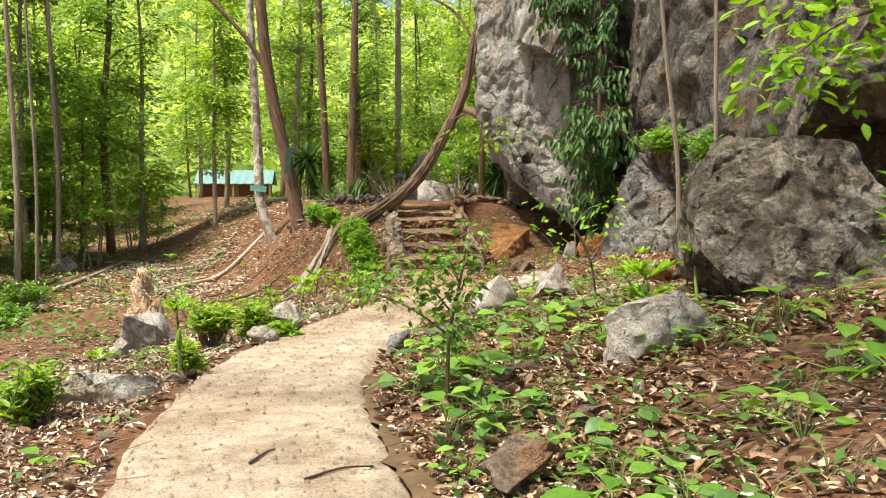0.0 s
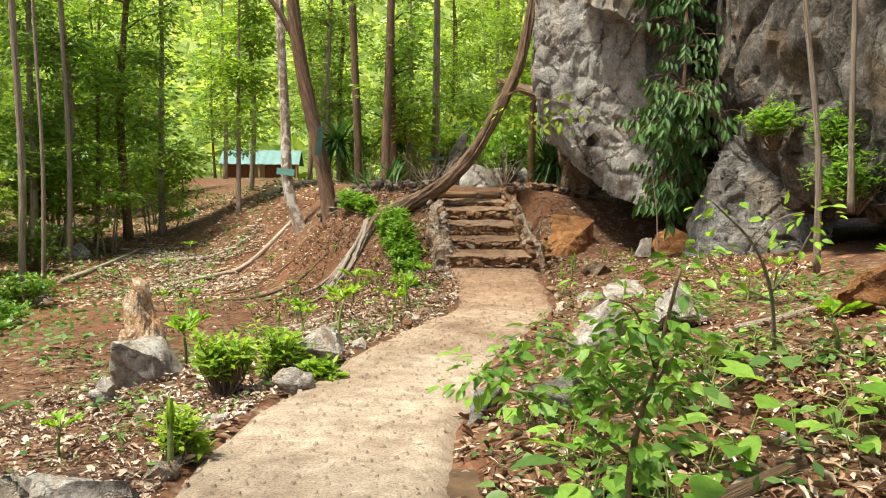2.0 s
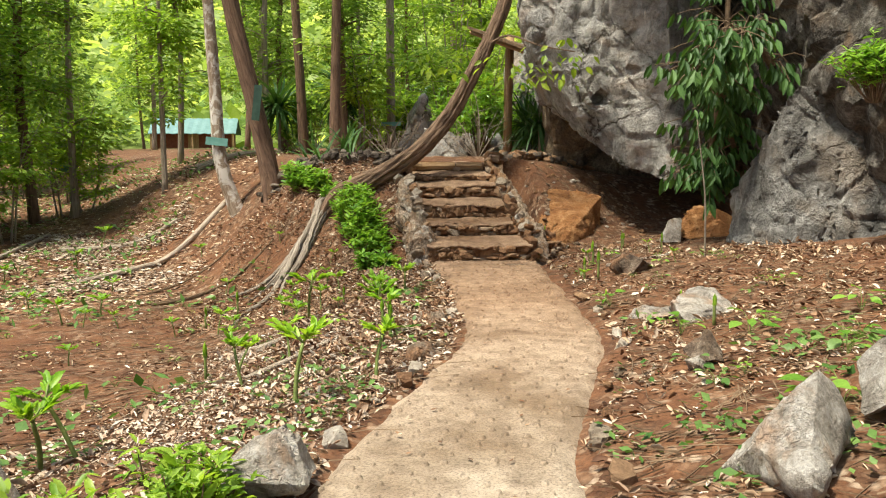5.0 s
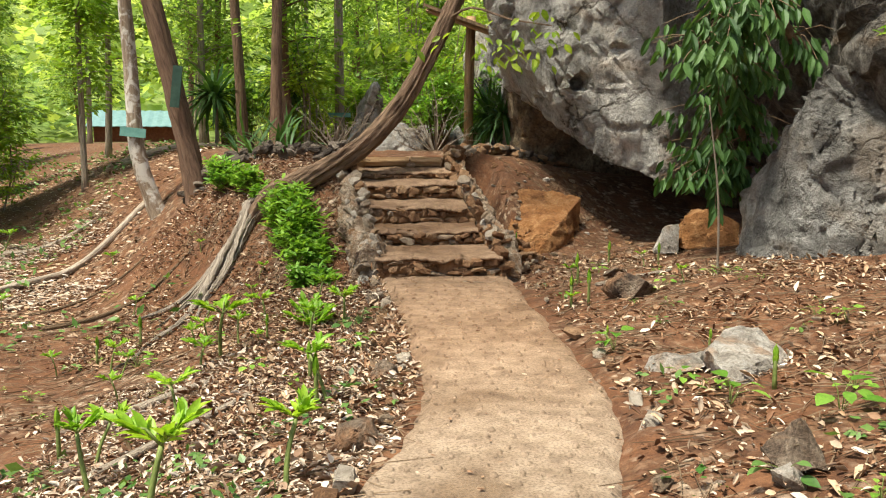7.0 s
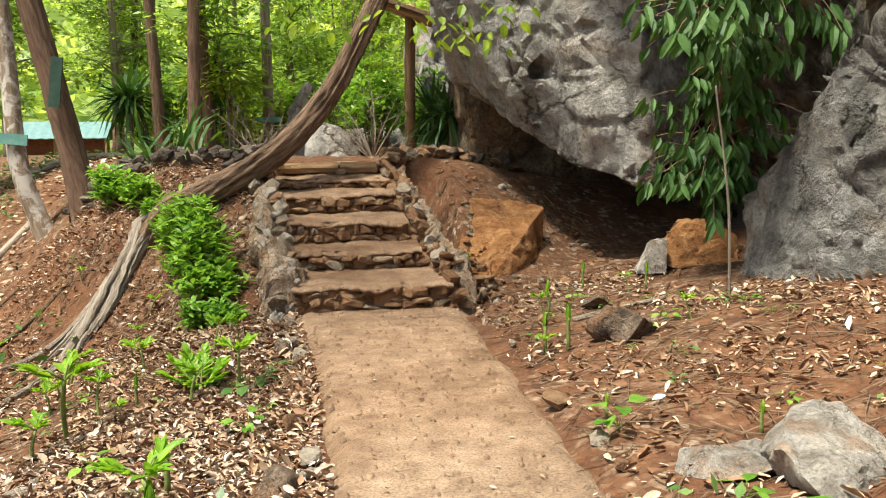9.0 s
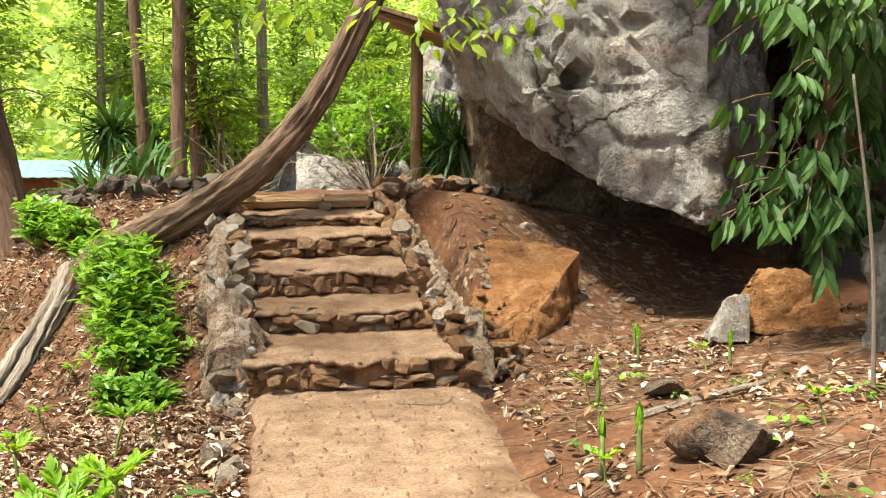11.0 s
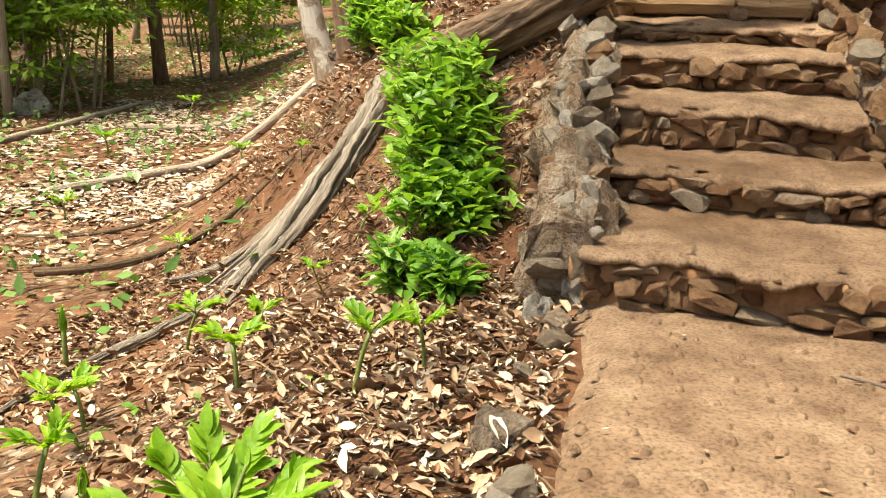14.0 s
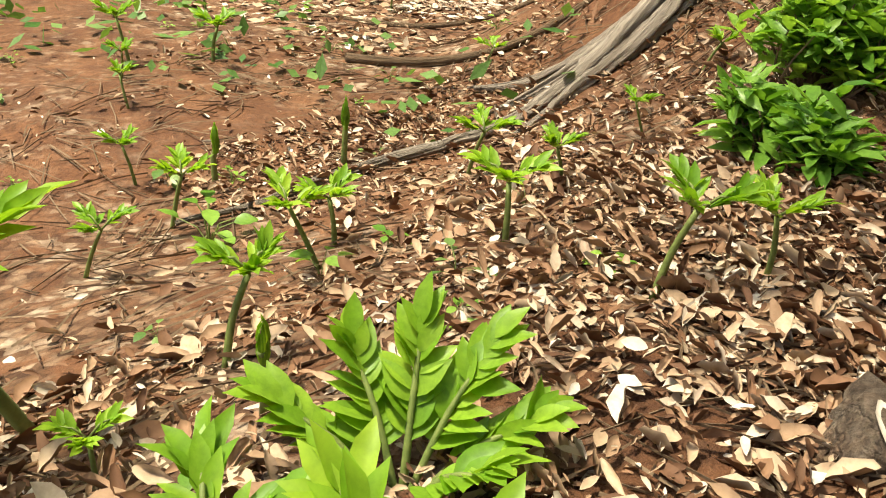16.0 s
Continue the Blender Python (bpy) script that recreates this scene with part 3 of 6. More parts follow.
rock("cliff_block", "grey limestone block jutting from the cliff face",
     [(1.5, 17.9, 4.75), (1.95, 17.3, 4.5), (2.55, 17.4, 4.22), (3.05, 17.8, 4.6), (1.4, 18.6, 5.0), (1.4, 17.9, 9.5), (3.2, 17.6, 9.5), (3.3, 19, 4.4), (1.6, 19.5, 9.5), (3.2, 19.5, 9.5)], 0.16, 0.13, 5, LIMESTONE, "structure", "cliff")
rock("cliff_wall", "dark weathered limestone cliff wall rising above the slope",
     [(3.5, 15.6, 3.2), (3.75, 15.0, 2.1), (4.3, 13.3, 1.2), (5.2, 10, 1.0), (5.8, 7.6, 1.0), (3.6, 16.2, 10), (4.4, 13.4, 10), (5.4, 9.5, 10), (6.4, 6.5, 10), (6.6, 6.0, 1.0),
      (12, 6, 1), (12, 6, 10), (12, 22, 1), (12, 22, 10), (4.6, 20, 1.2), (4.6, 20, 10)], 0.2, 0.26, 8, DARK_ROCK, "structure", "cliff")
# back of the cleft: the dark rock colour stands in for its shade
rock("cliff_back", "limestone at the back of the cleft, coloured dark for shade",
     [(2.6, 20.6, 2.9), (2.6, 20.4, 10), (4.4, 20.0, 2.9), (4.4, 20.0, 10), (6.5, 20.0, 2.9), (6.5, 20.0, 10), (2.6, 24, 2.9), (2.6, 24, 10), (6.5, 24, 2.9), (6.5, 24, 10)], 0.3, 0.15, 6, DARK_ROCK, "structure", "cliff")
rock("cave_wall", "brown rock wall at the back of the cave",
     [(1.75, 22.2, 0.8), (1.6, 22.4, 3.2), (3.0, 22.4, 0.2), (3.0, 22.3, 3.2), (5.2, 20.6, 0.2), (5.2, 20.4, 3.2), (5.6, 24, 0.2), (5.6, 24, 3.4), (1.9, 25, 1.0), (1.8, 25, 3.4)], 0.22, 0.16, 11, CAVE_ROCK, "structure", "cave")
rock("grey_outcrop", "tall grey limestone outcrop beside the cave mouth",
     [(2.98, 16.4, 0.15), (3.02, 15.95, 0.15), (3.5, 15.3, 0.2), (4.6, 14.6, 0.3), (3.42, 15.7, 2.1), (3.58, 15.65, 2.34), (3.75, 15.55, 2.28), (4.2, 15.35, 2.12), (4.6, 15.1, 1.65), (5.2, 15.0, 1.5), (4.6, 16.8, 0.4), (4.5, 16.6, 2.0), (3.2, 16.7, 0.9)], 0.07, 0.1, 14, OUTCROP)
rock("dark_boulder", "large dark pitted limestone boulder on the slope",
     [(1.85, 6.3, 1.25), (1.88, 6.2, 1.0), (2.05, 6.05, 0.8), (2.36, 6.1, 0.6), (2.75, 5.9, 0.62), (3.3, 6.0, 0.75), (3.35, 6.2, 1.35), (3.1, 6.4, 1.8), (2.5, 6.3, 1.86), (2.05, 6.4, 1.7), (2.0, 7.3, 0.7), (2.1, 7.3, 1.6), (3.4, 7.6, 0.8), (3.3, 7.4, 1.8), (2.4, 7.0, 0.5), (3.0, 7.0, 0.5), (2.65, 8.0, 1.95), (2.6, 8.0, 0.7)], 0.045, 0.07, 17, BOULDER_ROCK, worn=0)
rock("ledge_rock", "limestone ledge with a pale worn lip above the boulder",
     [(3.15, 7.3, 2.1), (3.1, 7.0, 2.35), (4.6, 6.6, 2.3), (5.6, 6.6, 2.1), (3.2, 7.2, 2.55), (4.6, 6.7, 2.6), (5.6, 6.8, 2.6), (3.6, 9, 1.9), (3.8, 9, 2.9), (6, 9, 2.0), (6, 9, 3.0)], 0.12, 0.08, 19, DARK_ROCK)
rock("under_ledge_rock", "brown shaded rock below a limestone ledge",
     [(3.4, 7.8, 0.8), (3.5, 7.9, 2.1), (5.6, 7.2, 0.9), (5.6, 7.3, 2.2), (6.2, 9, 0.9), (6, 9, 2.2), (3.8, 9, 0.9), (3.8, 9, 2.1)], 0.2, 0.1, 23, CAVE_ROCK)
rock("orange_boulder", "flat-faced orange clay-stained boulder at the cave mouth",
     [(0.86, 18.35, 0.45), (1.16, 19.2, 0.98), (1.5, 19.05, 0.93), (1.94, 18.83, 0.82), (1.62, 18.38, 0.6), (1.97, 18.75, 0.2), (1.6, 18.28, 0.15), (1.1, 17.85, 0.16), (0.9, 18.0, 0.25), (1.9, 19.4, 0.3), (1.0, 19.4, 0.5)], 0.05, 0.075, 29, ORANGE_ROCK, crack=0.6)
rock("orange_rock", "rounded orange rock at the cave mouth", [(2.75, 17.3, 0.3), (3.5, 17.2, 0.3), (3.55, 17.4, 0.6), (3.2, 17.35, 0.78), (2.85, 17.4, 0.7), (2.8, 17.9, 0.3), (3.5, 17.9, 0.4), (3.1, 17.8, 0.75)], 0.07, 0.04, 31, ORANGE_ROCK)
rock("split_stone", "pale split stone block with a cut face", [(2.42, 17.25, 0.25), (2.72, 17.2, 0.25), (2.55, 17.25, 0.58), (2.74, 17.25, 0.6), (2.74, 17.5, 0.58), (2.5, 17.55, 0.25), (2.74, 17.55, 0.25)], 0.06, 0.018, 33, PALE_ROCK)

# smaller rocks: name, label, place, size, turn, seed, material
SMALL_ROCKS = [
    ("grey_rock", "rounded pale grey rock beside the path", -2.35, 6.0, 0.8, 0.62, 0.62, 0.2, 41, PALE_ROCK),
    ("grey_rock", "grey rock carrying a rotten stump", -3.36, 9.4, 0.78, 0.7, 0.7, 0.5, 42, PALE_ROCK),
    ("grey_rock", "low grey rock among dry leaves", -3.3, 8.6, 0.46, 0.4, 0.4, 0.9, 43, PALE_ROCK),
    ("pale_rock", "pale pointed rock at the path's edge", -1.72, 9.2, 0.56, 0.46, 0.46, 0.7, 44, PALE_ROCK),
    ("wedge_rock", "wedge-shaped pale rock on red soil", 0.52, 8.85, 0.82, 0.62, 0.56, 0.4, 45, PALE_ROCK),
    ("pale_rock", "pale angular rock on red soil", 1.25, 9.3, 0.76, 0.6, 0.48, 1.0, 46, PALE_ROCK),
    ("slab_rock", "flat tilted limestone slab on the slope", 1.45, 12.55, 0.85, 0.8, 0.22, 0.3, 47, PALE_ROCK),
    ("slab_rock", "low limestone slab beside the path", 0.98, 12.75, 0.6, 0.5, 0.2, 0.1, 48, PALE_ROCK),
    ("brown_rock", "small brown rock beside the path", 0.88, 10.9, 0.36, 0.32, 0.3, 0.6, 49, BROWN_ROCK),
    ("edge_rock", "weathered brown and grey rock at the path's edge", 0.05, 7.35, 0.55, 0.44, 0.34, 0.2, 50, OUTCROP),
    ("grey_rock", "grey angular rock among broad leaves", 1.32, 5.35, 0.82, 0.6, 0.5, 0.3, 151, PALE_ROCK),
    ("brown_rock", "brown rock half sunk in leaf litter", 0.36, 3.75, 0.5, 0.42, 0.3, 0.0, 52, BROWN_ROCK),
    ("brown_rock", "brown rock half sunk in leaf litter", 0.85, 4.5, 0.44, 0.3, 0.26, 0.5, 58, BROWN_ROCK),
    ("red_brown_rock", "red-brown rock on the slope below the cliff", 2.3, 8.5, 0.95, 0.7, 0.5, 0.2, 53, ORANGE_ROCK),
    ("brown_rock", "brown rock beside a fallen stick", 1.45, 15.05, 0.75, 0.45, 0.34, 0.2, 54, BROWN_ROCK),
    ("brown_rock", "small brown rock on red soil", 1.65, 16.2, 0.34, 0.26, 0.22, 0.8, 55, BROWN_ROCK),
    ("pale_rock", "broken pale stone on red soil", 0.72, 10.75, 0.3, 0.22, 0.12, 0.4, 56, PALE_ROCK),
    ("moss_rock", "low pale rock in the forest clearing", -11.6, 25.7, 1.0, 0.8, 0.6, 0.2, 57, LIMESTONE),
    ("dark_rock", "dark rock at the foot of the trees", -9.85, 19.9, 1.2, 0.9, 1.0, 0.2, 59, BOULDER_ROCK),
    ("pale_rock", "pale stone at the path's edge", -1.78, 8.15, 0.4, 0.26, 0.22, 0.7, 60, PALE_ROCK),
    ("brown_rock", "brown stone at the path's edge", -1.02, 11.95, 0.3, 0.22, 0.2, 0.3, 61, BROWN_ROCK),
    ("brown_rock", "brown stone at the path's edge", -0.85, 13.15, 0.3, 0.24, 0.22, 1.1, 62, BROWN_ROCK),
    ("pale_rock", "grey stone beside the bottom step", -1.06, 17.05, 0.3, 0.24, 0.24, 0.2, 63, PALE_ROCK),
    ("brown_rock", "flat stone beside the path", -0.88, 15.95, 0.22, 0.28, 0.16, 0.2, 64, BROWN_ROCK),
    ("brown_rock", "weathered grey stone at the path's edge", -0.36, 7.45, 0.4, 0.34, 0.26, 0.4, 65, OUTCROP),
    ("limestone_rock", "grey limestone rock behind the terrace", -0.35, 25.6, 1.9, 1.0, 0.9, 0.2, 66, LIMESTONE),
    ("limestone_rock", "grey limestone rock behind the terrace", 0.6, 26.6, 1.5, 1.2, 1.2, 0.6, 67, LIMESTONE),
    ("limestone_rock", "tall pale limestone rock among bare branches", -0.8, 30.5, 1.6, 1.2, 2.6, 0.6, 68, LIMESTONE),
    ("limestone_rock", "grey rock face behind the timber post", 2.0, 28.0, 1.8, 1.6, 4.6, 0.2, 69, LIMESTONE),
]
for name, label, x, y, w, d, h, turn, seed, mat in SMALL_ROCKS:
    corners = boulder_points((w, d, h * 1.3), seed)
    if name in ("wedge_rock", "pale_rock"):
        corners = np.vstack([corners * (1, 1, 0.75), (0.14 * w, 0.05 * d, 0.66 * h)])
    r = rock(name, label, corners, max(0.035, w * 0.06), 0.13 * min(w, h) + 0.012, seed, mat, crack=0.8, worn=1)
    r.matrix_world = pose(x, y, float(land(x, y)) + h * 0.12, 0, 0, math.degrees(turn))

# edging stones along the path, each its own stone
def block_points(seed):
    """A roughly squared block with broken corners."""
    rng = np.random.default_rng(seed)
    p = np.array([(x, y, z) for x in (-0.5, 0.5) for y in (-0.5, 0.5) for z in (-0.5, 0.5)]) * rng.uniform(0.35, 0.9, (8, 3))
    return np.vstack([p, unit(rng.normal(size=(15, 3))) * rng.uniform(0.38, 0.6, (15, 1))])


STONES = [hull_mesh("stone", block_points(100 + i), 0.6, 0.07, i, STONE, worn=0) for i in range(10)]
for me in STONES:
    me.polygons.foreach_set("use_smooth", [False] * len(me.polygons))


def stone_set(mat, tag):
    out = []
    for i, me in enumerate(STONES):
        c = me.copy()
        c.name = tag
        c.materials[0] = mat
        out.append(c)
    return out


GREY_STONES, DARK_STONES = stone_set(GREY_STONE, "grey_stone"), stone_set(DARK_STONE, "dark_stone")
SPIN = random.Random(5)


def lay(parent, meshes, x, y, z, w, d, h, name="stone", tilt=0.45):
    ob = new(name, SPIN.choice(meshes))
    ob.parent = parent
    ob.matrix_basis = Matrix.LocRotScale((x, y, z), Euler((SPIN.uniform(-tilt, tilt), SPIN.uniform(-tilt, tilt), SPIN.choice((0, math.pi)) + SPIN.uniform(-0.5, 0.5))), (w, d, h))
    return ob


edging = thing("path_edging", "row of rough stones bordering the footpath", "edging", kind="structure")
for side, edge in ((-1, EDGE_LEFT), (1, EDGE_RIGHT)):
    yy = 4.2
    while yy < 17.0:
        w = SPIN.uniform(0.07, 0.2)
        if SPIN.random() < (0.4 if side < 0 else 0.16):
            x = float(np.interp(yy, EDGE_Y, edge)) + side * SPIN.uniform(0.06, 0.16)
            lay(edging, STONES if SPIN.random() < 0.45 else GREY_STONES, x, yy, float(land(x, yy)) + 0.03, w * 0.8, w, w * SPIN.uniform(0.4, 0.8))
        yy += w * SPIN.uniform(0.75, 1.3)


# ---- stone stairs ----
STEPS = [(17.22, 0.0, 0.25, 0.74), (18.0, 0.30, 0.485, 0.66), (18.55, 0.53, 0.75, 0.66), (19.1, 0.81, 1.02, 0.66), (19.5, 1.07, 1.18, 0.68), (19.85, 1.23, 1.37, 0.7)]


def stair_middle(y):
    return -0.07 - 0.15 * (y - 17.22)


def build_stairs():
    stairs = thing("stone_stairs", "worn stone stairs of six steps with rubble side walls", "stairs", kind="structure")
    rng = np.random.default_rng(9)
    for i, (y, low, top, half) in enumerate(STEPS):
        deep = (STEPS[i + 1][0] if i < 5 else 20.6) - y
        nxt = STEPS[i + 1][1] if i < 5 else top + 0.01
        cx = stair_middle(y + deep / 2)
        # body behind the face stones
        g = Geo()
        xs = np.linspace(cx - half - 0.05, cx + half + 0.05, 17)
        rows = []
        for yy, zz in ((y + 0.06, low - 0.3), (y + 0.05, (low + top) / 2), (y + 0.06, top - 0.05), (y + deep + 0.1, nxt - 0.05), (y + deep + 0.1, low - 0.3)):
            rows.append([(x, yy + 0.03 * noise.noise((x * 5, yy, i)), zz + 0.015 * noise.noise((x * 4, zz * 5, i))) for x in xs])
        n = len(xs)
        g.add(np.array(rows), [(r * n + j, r * n + j + 1, (r + 1) * n + j + 1, (r + 1) * n + j) for r in range(4) for j in range(n - 1)])
        part("riser", g, MORTAR, stairs, smooth=True)
        # the tread: a worn slab with a ragged lip
        g, rows = Geo(), []
        xs = np.linspace(cx - half, cx + half, 80)
        ragged = [0.1 * noise.noise((x * 3, i * 3.1, 0)) + 0.06 * noise.noise((x * 11, i, 2)) + 0.03 * noise.noise((x * 29, i, 5)) for x in xs]
        prof = [(0.09, -0.045), (0.01, -0.038), (-0.005, -0.022), (0.0, -0.008), (0.025, 0.0), (0.06, 0.0), (0.1, 0.0)] + [(deep * u, 0.0) for u in (0.3, 0.42, 0.54, 0.66, 0.78, 0.9)] + [(deep + 0.08, 0.0)]
        for dy, dz in prof:
            u = max(0.0, dy / deep)
            rows.append([(x, y + dy + (rg if dy < 0.1 else 0), top + dz + (nxt - top) * u + 0.022 * noise.noise((x * 3, (y + dy) * 3, 4)) + 0.012 * noise.noise((x * 12, (y + dy) * 9, 6)) - 0.02 * math.cos((x - cx) / half * 1.4) * (1 - u) - (0.05 * max(0.0, noise.noise((x * 6, i * 2.3, 9))) if dy < 0.05 else 0)) for x, rg in zip(xs, ragged)])
        n = len(xs)
        g.add(np.array(rows), [(r * n + j, r * n + j + 1, (r + 1) * n + j + 1, (r + 1) * n + j) for r in range(len(prof) - 1) for j in range(n - 1)])
        part("tread", g, PATH, stairs, "worn clay-covered tread", True)
        # face stones
        h = top - low - 0.05
        layers = 3 if h > 0.18 else 2 if h > 0.1 else 1
        for k in range(layers):
            x = cx - half + 0.02
            while x < cx + half - 0.03:
                w = rng.choice((0.05, 0.08, 0.11, 0.16, 0.22)) * rng.uniform(0.8, 1.2)
                if rng.random() < 0.93:
                    hh = h / layers * rng.uniform(0.7, 1.6)
                    lay(stairs, STONES, x + w / 2, y + 0.05 + rng.uniform(-0.05, 0.03), low + h * (k + 0.5) / layers + rng.uniform(-0.025, 0.025), w * 1.2, 0.16, hh * 1.1, tilt=0.3)
                x += w * rng.uniform(0.8, 1.15)
    # long edging beams on the top step
    for x0, x1 in ((-1.22, -0.34), (-0.32, 0.12)):
        g = Geo()
        tube(g, [(x, 19.86 + 0.012 * noise.noise((x * 3, 1, 1)), 1.31 + 0.012 * noise.noise((x * 4, 2, 1))) for x in np.linspace(x0, x1, 10)], 0.075, 6, 0.14, 3)
        part("edging_beam", g, POST_WOOD, stairs, "red-brown squared timber edging")
    # rubble side walls: a lumpy core with stones set in it
    for side in (-1, 1):
        g, rows = Geo(), []
        ring = np.arange(24) / 24 * 2 * np.pi
        for yy in np.arange(17.3, 20.05, 0.035):
            top = float(np.interp(yy, [17.2, 17.5, 18.0, 18.55, 19.1, 19.5, 20.0], [0.2, 0.4, 0.58, 0.82, 1.06, 1.23, 1.38]))
            mid = stair_middle(yy) + side * 0.84
            wide, tall_ = (0.17, 0.24) if side < 0 else (0.12, 0.2)
            row = []
            for q in ring:
                p = Vector((mid + wide * math.cos(q), yy, top - 0.22 + tall_ * math.sin(q)))
                k = 1.02 + 0.6 * noise.noise(p * 4.5) + 0.45 * noise.noise(p * 11) + 0.25 * noise.noise(p * 27)
                row.append((mid + wide * k * math.cos(q), yy + 0.05 * noise.noise(p * 9), top - 0.22 + tall_ * k * math.sin(q)))
            rows.append(row)
        n = len(rows)
        g.add(np.array(rows), [(r * 24 + j, r * 24 + (j + 1) % 24, (r + 1) * 24 + (j + 1) % 24, (r + 1) * 24 + j) for r in range(n - 1) for j in range(24)] + [tuple(range(24)), tuple(range((n - 1) * 24, n * 24))])
        part("wall_core", g, WALL_CORE, stairs, "rough mortared rubble")
    for side in (-1, 1):
        yy = 17.3
        while yy < 20.0:
            top = float(np.interp(yy, [17.2, 17.5, 18.0, 18.55, 19.1, 19.5, 20.0], [0.22, 0.42, 0.6, 0.84, 1.08, 1.25, 1.4]))
            ground = float(land(stair_middle(yy) + side * 0.95, yy))
            edge = stair_middle(yy) + side * (0.72 if side < 0 else 0.68)
            for z in np.arange(min(ground, top - 0.3) + 0.02, top + 0.05, 0.1):
                for k in range(2 if side < 0 else 1):
                    w = SPIN.uniform(0.06, 0.21)
                    if SPIN.random() < 0.08:
                        continue
                    lay(stairs, (GREY_STONES if side < 0 else STONES) if SPIN.random() < 0.8 else (STONES if side < 0 else GREY_STONES),
                        edge + side * (0.03 + 0.15 * k + SPIN.uniform(-0.03, 0.05)), yy + SPIN.uniform(-0.05, 0.05), z - 0.05 * k + SPIN.uniform(-0.03, 0.03), w, w * 1.1, SPIN.uniform(0.05, 0.17), tilt=1.1)
            yy += 0.12
    for k in range(26):
        x, y = SPIN.uniform(0.5, 1.0), SPIN.uniform(17.25, 17.75)
        lay(stairs, STONES, x + 0.1, y, SPIN.uniform(0.02, 0.42) * (1 if x < 0.85 else 0.6), SPIN.uniform(0.08, 0.19), SPIN.uniform(0.08, 0.16), SPIN.uniform(0.05, 0.11))
    return stairs


build_stairs()

wall = thing("dry_stone_wall", "low dark dry-stone edge of the terrace", "stone wall", kind="structure")
for k in range(75):
    u = SPIN.random()
    x, y = -1.3 - 2.6 * u + SPIN.uniform(-0.1, 0.1), 20.05 + 1.5 * u + SPIN.uniform(-0.3, 0.3)
    lay(wall, DARK_STONES, x, y, float(land(x, y)) + SPIN.uniform(-0.05, 0.2), SPIN.uniform(0.1, 0.28), SPIN.uniform(0.1, 0.24), SPIN.uniform(0.08, 0.18))
wall = thing("rubble_edge", "broken orange and brown stones edging the terrace", "stone wall", kind="structure")
for k in range(130):
    u = SPIN.random()
    x, y = 0.25 + 2.1 * u + SPIN.uniform(-0.06, 0.06), 20.0 + 1.9 * u + SPIN.uniform(-0.2, 0.2)
    z = float(land(x, y)) + SPIN.uniform(-0.05, 0.12)
    lay(wall, STONES if SPIN.random() < 0.95 - 0.7 * u else DARK_STONES, x, y, z, SPIN.uniform(0.12, 0.3), SPIN.uniform(0.12, 0.26), SPIN.uniform(0.08, 0.18))

clods = thing("soil_clods", "loose stones and clods on the red slope", "stones", kind="structure")
for k in range(150):
    x, y = SPIN.uniform(0.75, 2.6), SPIN.uniform(17.2, 20.4)
    s = SPIN.uniform(0.03, 0.1)
    lay(clods, STONES if SPIN.random() < 0.75 else GREY_STONES, x, y, float(land(x, y)) + 0.01, s * 1.3, s, s * 0.8)

# ---- trees ----
RNG = np.random.default_rng(21)


def scatter_leaves(geo, kind, centres, spread, count, length, aspect, rng, lean=(0, 0, -0.15), flat=0.5):
    """Count leaves about each centre, pointing outwards."""
    c = np.repeat(np.atleast_2d(centres), count, 0)
    off = rng.normal(size=(len(c), 3)) * np.asarray(spread)
    way = unit(off + rng.normal(size=off.shape) * 0.25 * np.max(spread)) * (1, 1, flat) + np.asarray(lean)
    up = unit(rng.normal(size=off.shape) * 0.45 + (0, 0, 1))
    ln = length * rng.uniform(0.6, 1.25, len(c))
    leaves(geo, kind, c + off, way, up, ln, ln * aspect)


def forest_tree(height, radius, low, leaf_total, seed, mat, leaf, spread=1.6, lean=0.4, leaf_size=0.22):
    rng = np.random.default_rng(seed)
    tree = thing("forest_tree", "slender forest tree with light green foliage", "tree", group="forest trees")
    top = np.array([rng.normal(0, lean), rng.normal(0, lean), height])
    line = bend([(0, 0, -0.3), top * 0.33 + (rng.normal(0, 0.12), rng.normal(0, 0.12), 0), top * 0.66 + (rng.normal(0, 0.2), rng.normal(0, 0.2), 0), top], 16)
    g = Geo()
    tube(g, line, np.linspace(radius, radius * 0.3, len(line)) * np.where(line[:, 2] < 0.2, 1.25, 1), 8, 0.08, seed)
    twigs = []
    for k in range(int(9 + height)):
        z = rng.uniform(low, height * 0.98)
        b = np.array([np.interp(z, line[:, 2], line[:, j]) for j in range(3)])
        ang, ln = rng.uniform(0, 6.28), spread * rng.uniform(0.4, 1.1) * (1.1 - 0.5 * z / height)
        tip = b + (ln * math.cos(ang), ln * math.sin(ang), ln * rng.uniform(-0.1, 0.7))
        limb = bend([b, (b + tip) / 2 + (0, 0, 0.12 * ln), tip], 6)
        tube(g, limb, np.linspace(radius * 0.28, 0.008, len(limb)), 5, 0, seed + k)
        twigs += [b + (tip - b) * u + rng.normal(0, 0.16 * ln, 3) for u in (0.45, 0.65, 0.85, 1.0, 1.1)]
    part("trunk", g, mat, tree, smooth=True)
    c = Geo()
    scatter_leaves(c, DIAMOND, np.array(twigs), (0.32, 0.32, 0.16), max(4, leaf_total // len(twigs)), leaf_size, 0.42, rng)
    part("crown", c, leaf, tree)
    return tree


